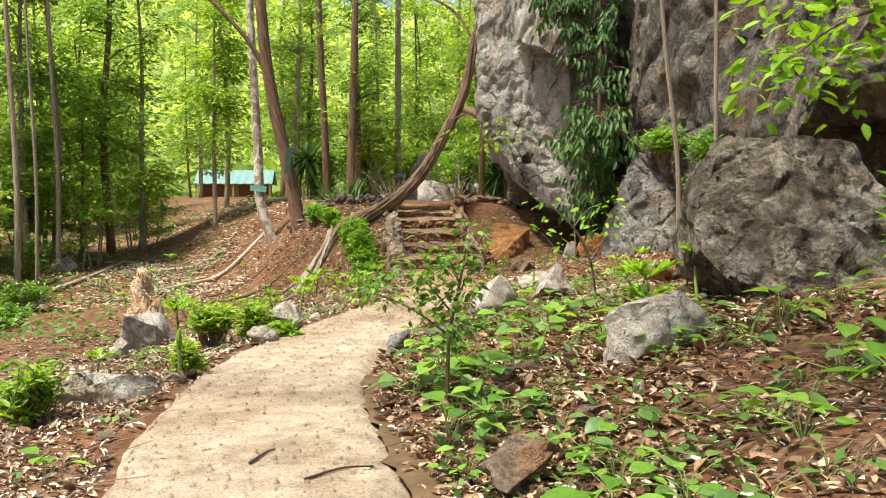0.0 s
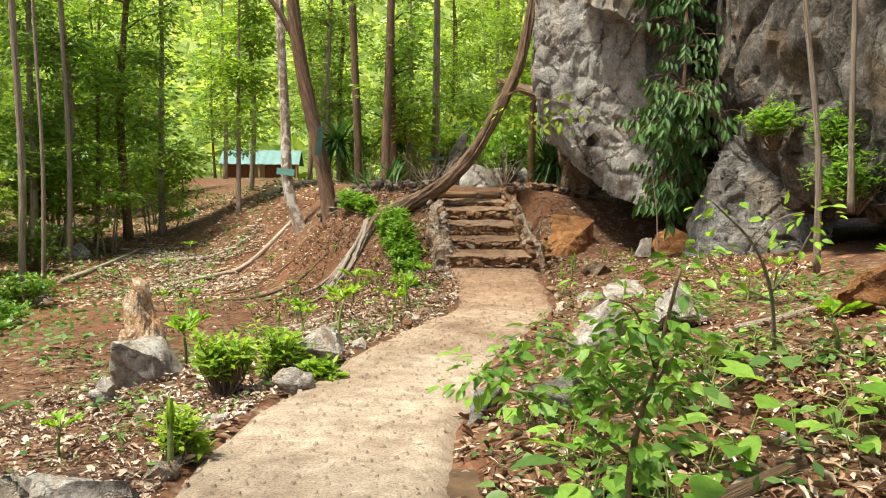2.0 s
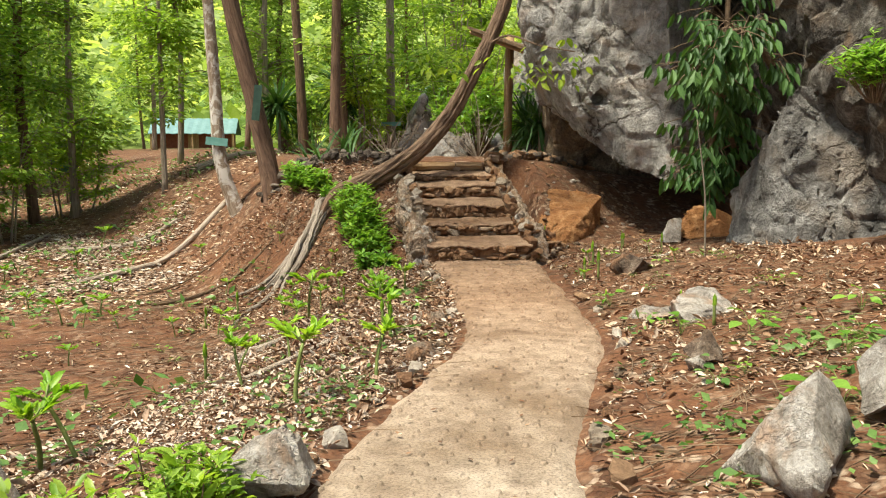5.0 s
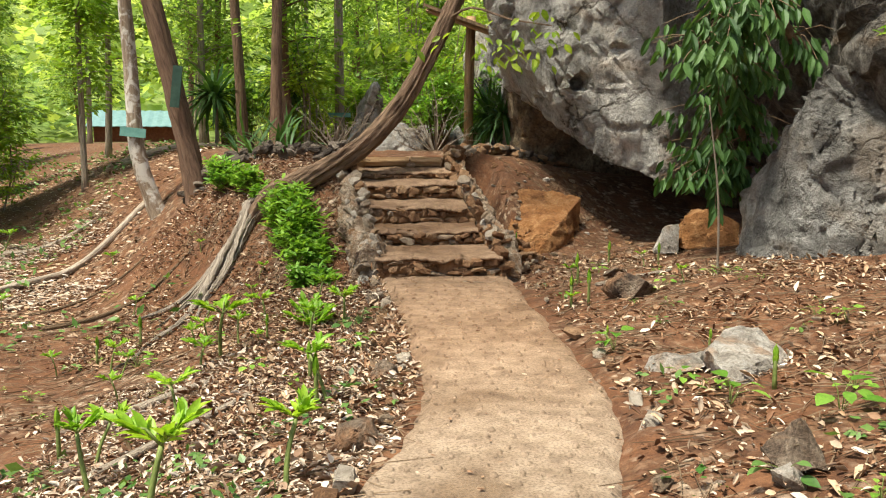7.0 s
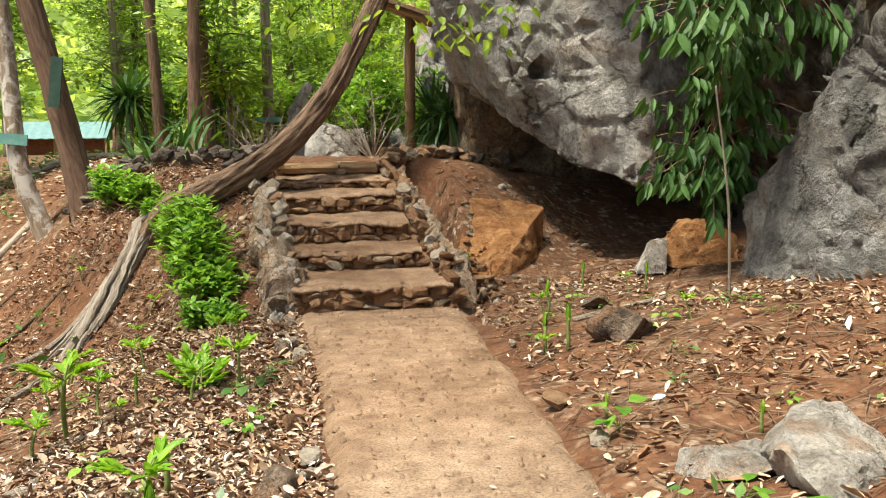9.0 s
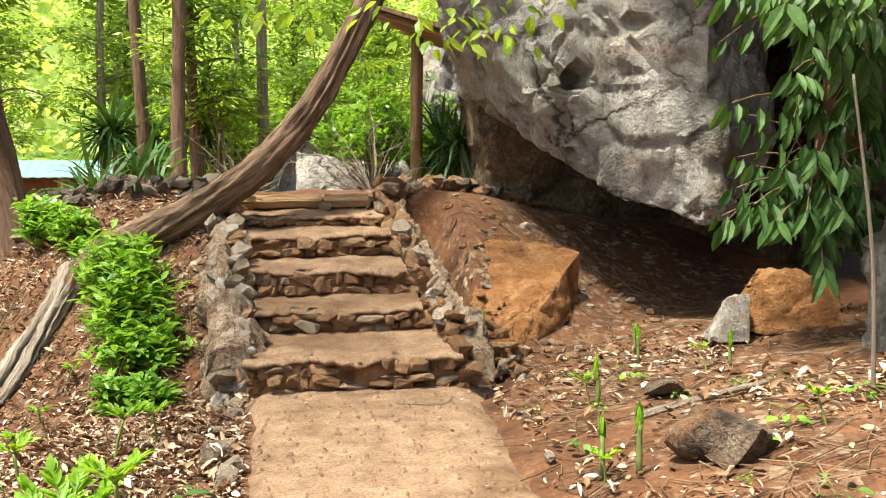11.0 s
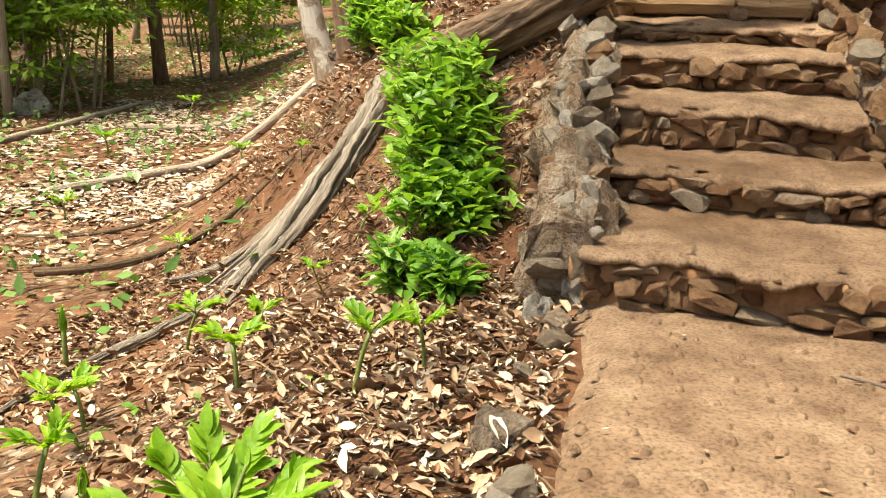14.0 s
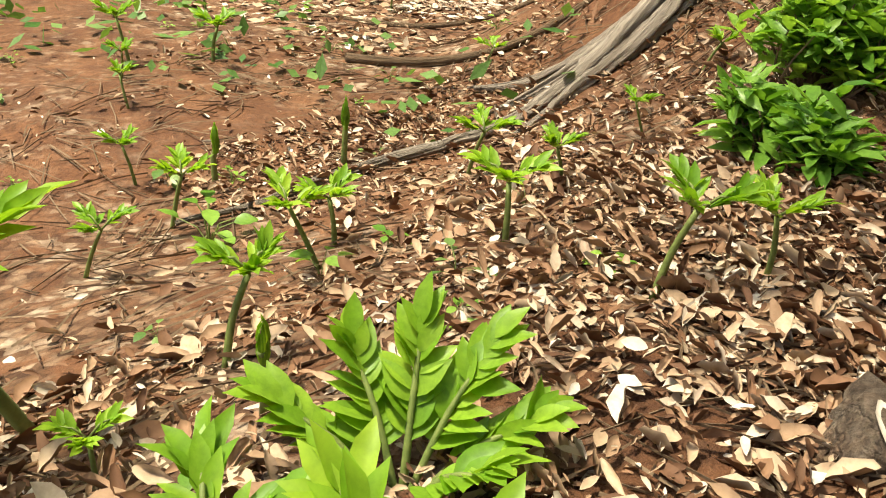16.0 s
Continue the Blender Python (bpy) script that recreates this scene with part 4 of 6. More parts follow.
def understory(height, leaf_total, seed, leaf, leaf_size=0.19, stems=5):
    rng = np.random.default_rng(seed)
    tree = thing("young_tree", "clump of thin young stems with layered green leaves", "young tree", group="understory saplings")
    g, twigs = Geo(), []
    for s in range(stems):
        b = rng.normal(0, 0.22, 3) * (1, 1, 0)
        tip = b + (rng.normal(0, 0.55), rng.normal(0, 0.55), height * rng.uniform(0.6, 1))
        line = bend([b - (0, 0, 0.2), (b + tip) / 2 + rng.normal(0, 0.1, 3), tip], 8)
        tube(g, line, np.linspace(0.032, 0.008, len(line)), 5, 0.05, seed + s)
        for k in range(7):
            u = rng.uniform(0.3, 1.0)
            q = b + (tip - b) * u
            ang, ln = rng.uniform(0, 6.28), rng.uniform(0.3, 1.1)
            e = q + (ln * math.cos(ang), ln * math.sin(ang), rng.uniform(-0.05, 0.3))
            tube(g, [q, (q + e) / 2 + (0, 0, 0.06), e], [0.009, 0.007, 0.004], 3)
            twigs += [q + (e - q) * v for v in (0.4, 0.6, 0.8, 1.0)]
    part("stem", g, BARK_GREY, tree, smooth=True)
    c = Geo()
    scatter_leaves(c, DIAMOND, np.array(twigs), (0.2, 0.2, 0.07), max(3, leaf_total // len(twigs)), leaf_size, 0.36, rng, (0, 0, -0.25), 0.35)
    part("leaves", c, leaf, tree)
    return tree


def put(ob, x, y, turn=0.0, scale=1.0, sink=0.05):
    ob.matrix_basis = Matrix.LocRotScale((x, y, float(land(x, y)) - sink), Euler((0, 0, turn)), (scale,) * 3)
    return ob


def spread_copies(variants, places):
    for i, (x, y, turn, scale) in enumerate(places):
        v = variants[i % len(variants)]
        if i < len(variants):
            put(v, x, y, turn, scale)
        else:
            c = copy_thing(v, Matrix.Identity(4))
            put(c, x, y, turn, scale)


tall = [forest_tree(h, r, low, n, s, m, lf) for h, r, low, n, s, m, lf in (
    (12, 0.14, 2.6, 4200, 31, BARK_GREY, LEAF_FOREST), (13, 0.15, 3.0, 4200, 32, BARK_RED, LEAF_FOREST), (10, 0.10, 2.4, 4000, 33, BARK_GREY, LEAF_BRIGHT),
    (12, 0.12, 2.8, 4200, 34, BARK_GREY, LEAF_FOREST), (9.5, 0.09, 2.2, 4000, 35, BARK_RED, LEAF_BRIGHT))]
places = [(-10.8, 30.3), (-11.6, 29.5), (-7.95, 29.4), (-12.4, 26.7), (-12.4, 28.8), (-12.7, 25.6), (-15.5, 24.0), (-9.0, 35.0), (-7.8, 44.0), (-1.0, 38.0), (-3.2, 41.0), (-5.6, 36.5), (1.5, 35.0), (-16.8, 26.5), (-17.5, 30.5)]
while len(places) < 72:
    y = 26 + 48 * RNG.random() ** 0.9
    x = RNG.uniform(-0.85 * y - 4, 0.14 * y + 1)
    near_hut = abs(x + 0.235 * y) < 1.4 + 0.01 * y and y > 34
    clear = (-10.5 < x < -3.0 and y < 31) or (x > -15.5 and y < 25) or (x > -2.8 and y < 31)
    if not near_hut and not clear and min((x - a) ** 2 + (y - b) ** 2 for a, b in places) > 3.0:
        places.append((x, y))
spread_copies(tall, [(x, y, RNG.uniform(0, 6.28), RNG.uniform(0.8, 1.2)) for x, y in places])

young = [understory(h, n, s, lf) for h, n, s, lf in ((4.2, 2600, 51, LEAF_BRIGHT), (5.5, 3000, 52, LEAF_FOREST), (3.2, 2200, 53, LEAF_BRIGHT), (6.5, 3300, 54, LEAF_FOREST))]
places = [(-12.4, 26.2), (-13.4, 26.8), (-14.8, 23.4), (-14.9, 25.5)]
while len(places) < 100:
    y = 19 + 48 * RNG.random()
    x = RNG.uniform(-0.85 * y - 4, 0.1 * y + 0.5)
    near_hut = abs(x / y + 0.245) < 0.115 and y < 66
    clear = (-10.6 < x and y < 30) or (x > -9 and y < 40 and RNG.random() < 0.7) or (y < 25 and x > -14.5)
    if not near_hut and not clear and min((x - a) ** 2 + (y - b) ** 2 for a, b in places) > 1.2:
        places.append((x, y))
spread_copies(young, [(x, y, RNG.uniform(0, 6.28), RNG.uniform(0.75, 1.25)) for x, y in places])

# far wooded hillside, its haze painted in by the pale leaf colour
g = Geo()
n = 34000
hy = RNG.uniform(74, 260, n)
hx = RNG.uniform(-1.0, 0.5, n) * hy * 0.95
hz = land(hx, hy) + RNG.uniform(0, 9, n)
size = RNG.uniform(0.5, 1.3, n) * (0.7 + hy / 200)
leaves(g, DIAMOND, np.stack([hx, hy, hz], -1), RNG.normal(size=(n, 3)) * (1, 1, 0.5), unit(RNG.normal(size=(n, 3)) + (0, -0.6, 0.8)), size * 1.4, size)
tagged(part("far_woods", g, LEAF_HAZED), "green wooded hillside behind the forest, haze painted into its leaf colour", "woods", kind="stuff")


def big_tree(label, line, radii, mat, name="tree", branches=(), sides=14, lump=0.1, seed=1, furrow=0.0):
    tree = thing(name, label, "tree", line[0])
    b = np.asarray(line[0])
    p = bend(np.asarray(line) - b, 130 if furrow else 24)
    g = Geo()
    if furrow:
        gnarled(g, p, radii, 44, furrow, seed, 0.35)
    else:
        tube(g, p, np.interp(np.linspace(0, 1, len(p)), np.linspace(0, 1, len(radii)), radii), sides, lump, seed)
    part("trunk", g, mat, tree, smooth=True)
    for k, (pts, r) in enumerate(branches):
        g = Geo()
        q = bend(np.asarray(pts) - b, 10)
        tube(g, q, np.linspace(r, r * 0.4, len(q)), 8, 0.1, seed + k)
        part("branch", g, mat, tree, smooth=True)
    return tree


def crown(tree, centres, spread, count, length, aspect, mat, seed, kind=DIAMOND):
    c = Geo()
    scatter_leaves(c, kind, np.asarray(centres) - np.array(tree.location), spread, count, length, aspect, np.random.default_rng(seed))
    part("crown", c, mat, tree)


t = big_tree("brown-barked tree leaning back, with a green board", [(-3.6, 21.4, 0.2), (-3.74, 21.4, 1.3), (-4.0, 21.4, 2.6), (-4.45, 21.4, 5.0), (-4.75, 21.5, 9.0), (-4.9, 21.6, 13)], (0.22, 0.17, 0.155, 0.14, 0.12, 0.07), BARK_RED, furrow=0.1,
             branches=[([(-4.4, 21.4, 4.6), (-5.0, 21.3, 5.6), (-6.2, 21.2, 6.8), (-7.4, 21.0, 7.6)], 0.07)])
# crown placed out of view, away from its trunk, to shade path and stairs
crown(t, np.random.default_rng(2).normal(size=(230, 3)) * (1.5, 1.7, 0.8) + (-3.4, 16.3, 9.6), (0.5, 0.5, 0.3), 14, 0.17, 0.42, LEAF_FOREST, 3)
t = big_tree("pale flaking-barked tree with a curved foot", [(-4.5, 23.0, -0.1), (-4.75, 23.0, 0.6), (-4.98, 23.0, 1.5), (-5.06, 23.1, 3.0), (-5.2, 23.1, 6), (-5.4, 23.2, 12)], (0.2, 0.15, 0.135, 0.12, 0.1, 0.05), BARK_PALE, seed=4)
crown(t, RNG.normal(size=(110, 3)) * (1.8, 1.8, 1.8) + (-5.9, 23.2, 10.5), (0.5, 0.5, 0.3), 14, 0.16, 0.42, LEAF_FOREST, 5)
t = big_tree("straight red-brown tree behind the terrace", [(-4.3, 31.5, 1.0), (-4.4, 31.5, 4), (-4.6, 31.5, 9), (-4.7, 31.6, 15)], (0.16, 0.125, 0.11, 0.07), BARK_RED, seed=6)
crown(t, RNG.normal(size=(110, 3)) * (1.8, 1.8, 2.2) + (-4.7, 31.6, 12), (0.5, 0.5, 0.3), 14, 0.18, 0.42, LEAF_FOREST, 7)
t = big_tree("dark red-brown tree at the back of the terrace", [(-3.1, 28.5, 1.1), (-3.08, 28.5, 3), (-2.95, 28.5, 7), (-2.8, 28.5, 14)], (0.2, 0.13, 0.115, 0.07), BARK_RED, seed=8)
crown(t, RNG.normal(size=(120, 3)) * (2, 2, 2.2) + (-2.9, 28.5, 11.5), (0.5, 0.5, 0.3), 14, 0.18, 0.42, LEAF_FOREST, 9)
t = big_tree("thin grey tree behind the terrace with a sign", [(-1.65, 31.0, 1.1), (-1.65, 31.0, 5), (-1.6, 31.0, 14)], (0.14, 0.12, 0.07), BARK_GREY, seed=10)
crown(t, RNG.normal(size=(90, 3)) * (1.8, 1.8, 2.2) + (-1.6, 31, 11), (0.5, 0.5, 0.3), 14, 0.18, 0.42, LEAF_BRIGHT, 11)

# the leaning tree with its exposed root
lean_line = [(-2.6, 19.35, 0.3), (-2.3, 19.28, 0.8), (-1.96, 19.3, 0.98), (-1.43, 19.35, 1.27), (-0.99, 19.4, 1.56), (-0.63, 19.5, 1.91), (-0.32, 19.6, 2.33), (0.01, 19.7, 2.94), (0.26, 19.8, 3.42), (0.52, 19.85, 4.05), (0.73, 19.9, 5.15), (0.85, 19.95, 6.0), (0.9, 20.0, 10)]
t = big_tree("leaning furrowed tree with an exposed root", lean_line, (0.12, 0.15, 0.15, 0.142, 0.134, 0.128, 0.122, 0.115, 0.108, 0.1, 0.09, 0.08, 0.06), BARK_LEAN, "leaning_tree", seed=12, furrow=0.26,
             branches=[([(0.2, 19.78, 3.3), (0.5, 19.3, 3.4), (0.9, 18.6, 3.15), (1.35, 18.1, 3.0)], 0.022), ([(0.73, 19.9, 5.15), (0.2, 20.3, 6.0), (-1.0, 20.6, 6.6)], 0.04)])
base = np.array(lean_line[0])
for pts, radii, s in (([(-2.3, 19.35), (-2.52, 19.42), (-2.7, 19.2), (-2.87, 18.92), (-2.98, 18.7), (-3.12, 18.4), (-3.3, 17.9), (-3.36, 17.3), (-3.42, 16.8), (-3.58, 16.3)], (0.12, 0.1, 0.085, 0.08, 0.07, 0.045, 0.03, 0.024, 0.018, 0.01), 1),
                      ([(-2.4, 19.4), (-2.62, 19.36), (-2.82, 19.1), (-3.0, 18.9), (-3.2, 18.72), (-3.5, 18.62), (-3.95, 18.7)], (0.07, 0.07, 0.06, 0.055, 0.045, 0.03, 0.012), 2),
                      ([(-2.4, 19.3), (-2.6, 19.15), (-2.74, 18.9), (-2.88, 18.62), (-3.02, 18.3), (-3.05, 17.95)], (0.07, 0.065, 0.06, 0.05, 0.035, 0.012), 5),
                      ([(-2.95, 18.8), (-3.12, 18.62), (-3.35, 18.5), (-3.6, 18.2)], (0.06, 0.05, 0.03, 0.01), 4)):
    g = Geo()
    p = bend([(x, y, 0) for x, y in pts], 64)
    r = np.interp(np.linspace(0, 1, len(p)), np.linspace(0, 1, len(radii)), radii)
    p[:, 0] += np.array([0.12 * noise.noise((a * 2, b * 2, s)) + 0.05 * noise.noise((a * 7, b * 7, s)) for a, b, _ in p])
    p[:, 2] = land(p[:, 0], p[:, 1]) + r * 0.95 + 0.02
    gnarled(g, p - base, r, 30, 0.36, s, 1.6, 1.6)
    part("root", g, BARK_ROOT, t, "pale weathered exposed root", True)
g = Geo()
rng = np.random.default_rng(14)
spots = np.array([(0.5, 18.9, 2.83), (0.75, 18.6, 2.78), (0.95, 18.5, 2.68), (1.2, 18.3, 2.73), (1.4, 18.2, 2.83), (0.6, 18.4, 2.58), (0.3, 18.7, 2.88), (0.95, 18.4, 2.98), (1.3, 18.3, 3.08), (-0.5, 18.4, 2.78), (-1.0, 18.4, 2.73), (-0.8, 18.5, 2.88), (0.4, 20.2, 3.9), (0.6, 20.3, 4.5)])
scatter_leaves(g, OVAL, spots - base, (0.16, 0.12, 0.1), 8, 0.15, 0.5, rng, (0, 0, -0.7), 0.4)
part("hanging_leaves", g, LEAF_BRIGHT, t, "bright green hanging leaves")
crown(t, RNG.normal(size=(150, 3)) * (2.2, 1.8, 1.6) + (0.2, 20.8, 9.5), (0.5, 0.5, 0.3), 14, 0.17, 0.45, LEAF_FOREST, 15)

for k, (x, y) in enumerate(((-10.85, 21.4), (-10.6, 21.9), (-12.2, 24.0), (-11.5, 25.1))):
    z = float(land(x, y))
    t = big_tree("straight forest trunk at the edge of the clearing", [(x, y, z - 0.1), (x + 0.05, y, z + 3), (x - 0.1, y, z + 7), (x - 0.2, y, z + 12)], (0.08, 0.065, 0.05, 0.03) if k != 1 else (0.05, 0.045, 0.035, 0.02), BARK_GREY, "forest_tree", sides=10, seed=60 + k)
    crown(t, RNG.normal(size=(16, 3)) * (0.8, 0.8, 0.8) + (x - 1.2, y + 0.8, z + 11.5), (0.4, 0.4, 0.3), 12, 0.18, 0.42, LEAF_FOREST, 70 + k)
# thin stems in front of the cliff
for k, line in enumerate(([(3.15, 11.2, 0.6), (3.1, 11.2, 2.0), (2.9, 11.3, 4.0), (2.7, 11.4, 8)], [(4.1, 12.6, 1.2), (4.05, 12.6, 3), (4.0, 12.6, 8)])):
    big_tree("thin brown sapling stem before the cliff", line, (0.045, 0.035, 0.03, 0.02), BARK_GREY, "sapling", sides=8, seed=20 + k)


# ---- plants ----
def konjac(height, leaflets, size, seed, spread=0.5):
    """A single mottled stalk under an umbrella of leaflets."""
    rng = np.random.default_rng(seed)
    plant = thing("konjac_plant", "young plant with a single stalk and lime-green divided leaf", "plant", group="konjac plants")
    g = Geo()
    tip = np.array([rng.normal(0, 0.05), rng.normal(0, 0.05), height])
    tube(g, bend([(0, 0, -0.03), tip * 0.5 + (0.01, 0, 0), tip], 6), np.linspace(0.011, 0.008, 7), 7)
    c = Geo()
    for b in range(3):
        a = b * 2.09 + rng.uniform(-0.3, 0.3)
        out = np.array([math.cos(a), math.sin(a), 0.75 - spread * 0.5])
        e = tip + out * size * (0.75 + spread)
        tube(g, [tip, (tip + e) / 2 + (0, 0, 0.02), e], [0.005, 0.004, 0.003], 5)
        k = leaflets // 3
        u = np.linspace(0.25, 1.0, k)
        base = tip + (e - tip) * u[:, None]
        sgn = np.where(np.arange(k) % 2 == 0, 1.0, -1.0)[:, None]
        side = np.cross(out, (0, 0, 1))
        way = out * 0.9 + side * sgn * rng.uniform(0.3, 1.0, (k, 1)) + np.stack([rng.normal(0, 0.25, k), rng.normal(0, 0.25, k), rng.uniform(0.0, 1.3, k) * (1.1 - spread)], -1)
        way[-1] = out
        ln = size * rng.uniform(0.6, 1.2, k)
        leaves(c, FINE if k < 14 else OVAL, base, way, unit(np.array([[0, 0, 1.0]]) + rng.normal(0, 0.25, (k, 3))), ln, ln * 0.34)
    part("stalk", g, STALK, plant, smooth=True)
    part("leaf", c, LEAF_LIME, plant, smooth=True)
    return plant


def furled(height, seed):
    """A shoot that is still rolled up."""
    rng = np.random.default_rng(seed)
    plant = thing("furled_shoot", "unopened green shoot standing in leaf litter", "plant", group="furled shoots")
    g = Geo()
    tube(g, bend([(0, 0, -0.03), (rng.normal(0, 0.01), 0, height * 0.5), (rng.normal(0, 0.02), 0, height * 0.7)], 5), np.linspace(0.016, 0.012, 6), 7)
    part("stalk", g, STALK, plant, smooth=True)
    c = Geo()
    n = 16
    a = rng.uniform(0, 6.28, n)
    base = np.stack([0.012 * np.cos(a), 0.012 * np.sin(a), height * rng.uniform(0.55, 0.72, n)], -1)
    way = np.stack([0.16 * np.cos(a), 0.16 * np.sin(a), np.ones(n)], -1)
    leaves(c, BLADE, base, way, np.stack([np.cos(a), np.sin(a), 0 * a], -1), height * 0.32, 0.022)
    part("leaf", c, LEAF_LIME, plant, smooth=True)
    return plant


def broadleaf(n, size, seed, mat, height=0.16):
    """A low plant of broad pointed leaves on thin stems."""
    rng = np.random.default_rng(seed)
    plant = thing("broadleaf_plant", "low plant with broad pointed green leaves", "plant", group="broadleaf plants")
    g, c = Geo(), Geo()
    for k in range(n):
        a, r = rng.uniform(0, 6.28), rng.uniform(0.03, 0.13)
        e = np.array([r * math.cos(a), r * math.sin(a), height * rng.uniform(0.35, 1.1)])
        tube(g, [(0, 0, -0.02), e * (0.4, 0.4, 0.7), e], [0.003, 0.0025, 0.002], 4)
        ln = size * rng.uniform(0.7, 1.2)
        leaves(c, FINE, [e], [(math.cos(a), math.sin(a), rng.uniform(-0.35, 0.35))], unit((rng.normal(0, 0.3), rng.normal(0, 0.3), 1)), ln, ln * 0.62)
    part("stem", g, STALK, plant)
    part("foliage", c, mat, plant, smooth=True)
    return plant


def bush(size, twig_count, per, leaf, length, aspect, seed, mat, name="bush", label="dense leafy green bush"):
    rng = np.random.default_rng(seed)
    plant = thing(name, label, "bush")
    g, tips = Geo(), []
    w, d, h = size
    knots = unit(rng.normal(size=(6, 3))) * rng.uniform(0.3, 0.62, (6, 1))
    for k in range(twig_count):
        v = unit(rng.normal(size=3)) * rng.uniform(0.2, 0.75) * np.array([1, 1, 0.8]) + knots[k % len(knots)]
        e = np.array([v[0] * w / 2, v[1] * d / 2, h * (0.5 + 0.5 * v[2])])
        b = np.array([e[0] * 0.2, e[1] * 0.2, -0.03])
        tube(g, bend([b, (b + e) / 2 + rng.normal(0, 0.03, 3), e], 5), np.linspace(0.008, 0.003, 6), 4)
        tips += [e, b + (e - b) * 0.75]
    part("stem", g, TWIG, plant)
    c = Geo()
    q = np.repeat(np.array(tips), per, 0)
    a = np.tile(np.arange(per), len(tips)) * 2.4 + rng.uniform(0, 0.5, len(q))
    way = np.stack([np.cos(a), np.sin(a), rng.uniform(-0.2, 1.2, len(q))], -1)
    ln = length * rng.uniform(0.6, 1.2, len(q))
    leaves(c, leaf, q + rng.normal(0, length * 0.25, q.shape), way, unit(rng.normal(0, 0.3, q.shape) + (0, 0, 1)), ln, ln * aspect)
    part("foliage", c, mat, plant, smooth=True)
    return plant


def at(ob, x, y, turn=0.0, scale=1.0, lift=0.0):
    z = float(land(x, y)) + 0.06 * noise.noise((x * 0.9, y * 0.9, 3)) + 0.03 * noise.noise((x * 2.7, y * 2.7, 5)) + lift
    ob.matrix_basis = Matrix.LocRotScale((x, y, z), Euler((0, 0, turn)), (scale,) * 3)
    return ob


def plant_out(variants, places):
    for i, (x, y, s) in enumerate(places):
        v = variants[i % len(variants)]
        ob = v if i < len(variants) else copy_thing(v, Matrix.Identity(4))
        at(ob, x, y, RNG.uniform(0, 6.28), s)


K = [konjac(0.25, 54, 0.078, 61, 0.3), konjac(0.22, 60, 0.072, 62, 0.15), konjac(0.26, 54, 0.08, 63, 0.55), konjac(0.18, 48, 0.075, 64, 0.4)]
plant_out(K, [(-1.88, 11.0, 1.6), (-1.36, 11.45, 1.4), (-2.85, 17.3, 0.95), (-1.47, 15.0, 1.1), (-1.3, 16.5, 0.8), (-2.33, 18.3, 0.7), (-4.07, 18.9, 0.8), (-5.1, 21.7, 1.0), (-5.7, 17.3, 0.8),
              (-3.3, 10.4, 1.6), (-3.1, 10.5, 1.5), (-8.1, 23.3, 1.5), (-4.2, 16.5, 0.8), (-5.1, 17.0, 0.8), (-1.2, 12.6, 1.2), (-2.77, 16.45, 1.0), (-3.6, 16.3, 1.0), (-2.4, 11.9, 1.3), (-2.3, 17.8, 0.6),
              (-2.39, 14.8, 1.15), (-1.19, 15.1, 1.2), (-2.26, 17.1, 0.8), (-2.56, 16.2, 0.9), (-2.04, 16.46, 1.05), (-1.47, 16.25, 0.95), (-2.18, 15.55, 1.0), (-2.28, 15.15, 1.7), (-5.7, 18.0, 1.3), (-6.1, 17.6, 1.2),
              (-3.24, 19.4, 0.6), (-3.37, 15.8, 0.8), (-1.93, 15.1, 0.55), (1.45, 5.9, 1.6), (1.98, 6.5, 1.5), (1.3, 5.75, 1.2), (0.91, 15.1, 0.6), (1.23, 16.3, 0.6), (1.98, 15.1, 0.6), (2.1, 16.6, 0.5),
              (1.6, 7.1, 1.3), (2.4, 10.4, 1.0), (2.9, 9.3, 1.2), (2.0, 9.9, 0.9), (-2.9, 7.0, 1.0), (-3.4, 6.4, 1.1), (-2.6, 12.6, 1.2), (-2.2, 13.0, 1.1), (-6.4, 20.5, 1.1), (-7.2, 19.0, 1.1), (-9.0, 22.0, 1.2), (-8.4, 25.5, 1.4), (-4.9, 14.8, 0.9), (-3.03, 14.6, 0.8)])
F = [furled(0.36, 71), furled(0.28, 72), furled(0.32, 73)]
plant_out(F, [(-1.28, 12.6, 1.0), (-1.38, 13.5, 1.0), (0.93, 15.2, 0.9), (1.07, 15.1, 0.95), (1.39, 13.1, 0.6), (1.25, 16.25, 1.0), (1.87, 17.2, 0.8), (0.91, 18.0, 0.6), (-3.84, 16.7, 1.0), (-3.52, 17.2, 1.0), (2.0, 17.6, 0.8),
              (2.26, 16.6, 0.8), (-2.98, 13.1, 1.0), (1.3, 12.0, 0.9), (-1.9, 15.45, 0.75), (-2.02, 6.4, 1.1), (0.81, 13.6, 0.5)])

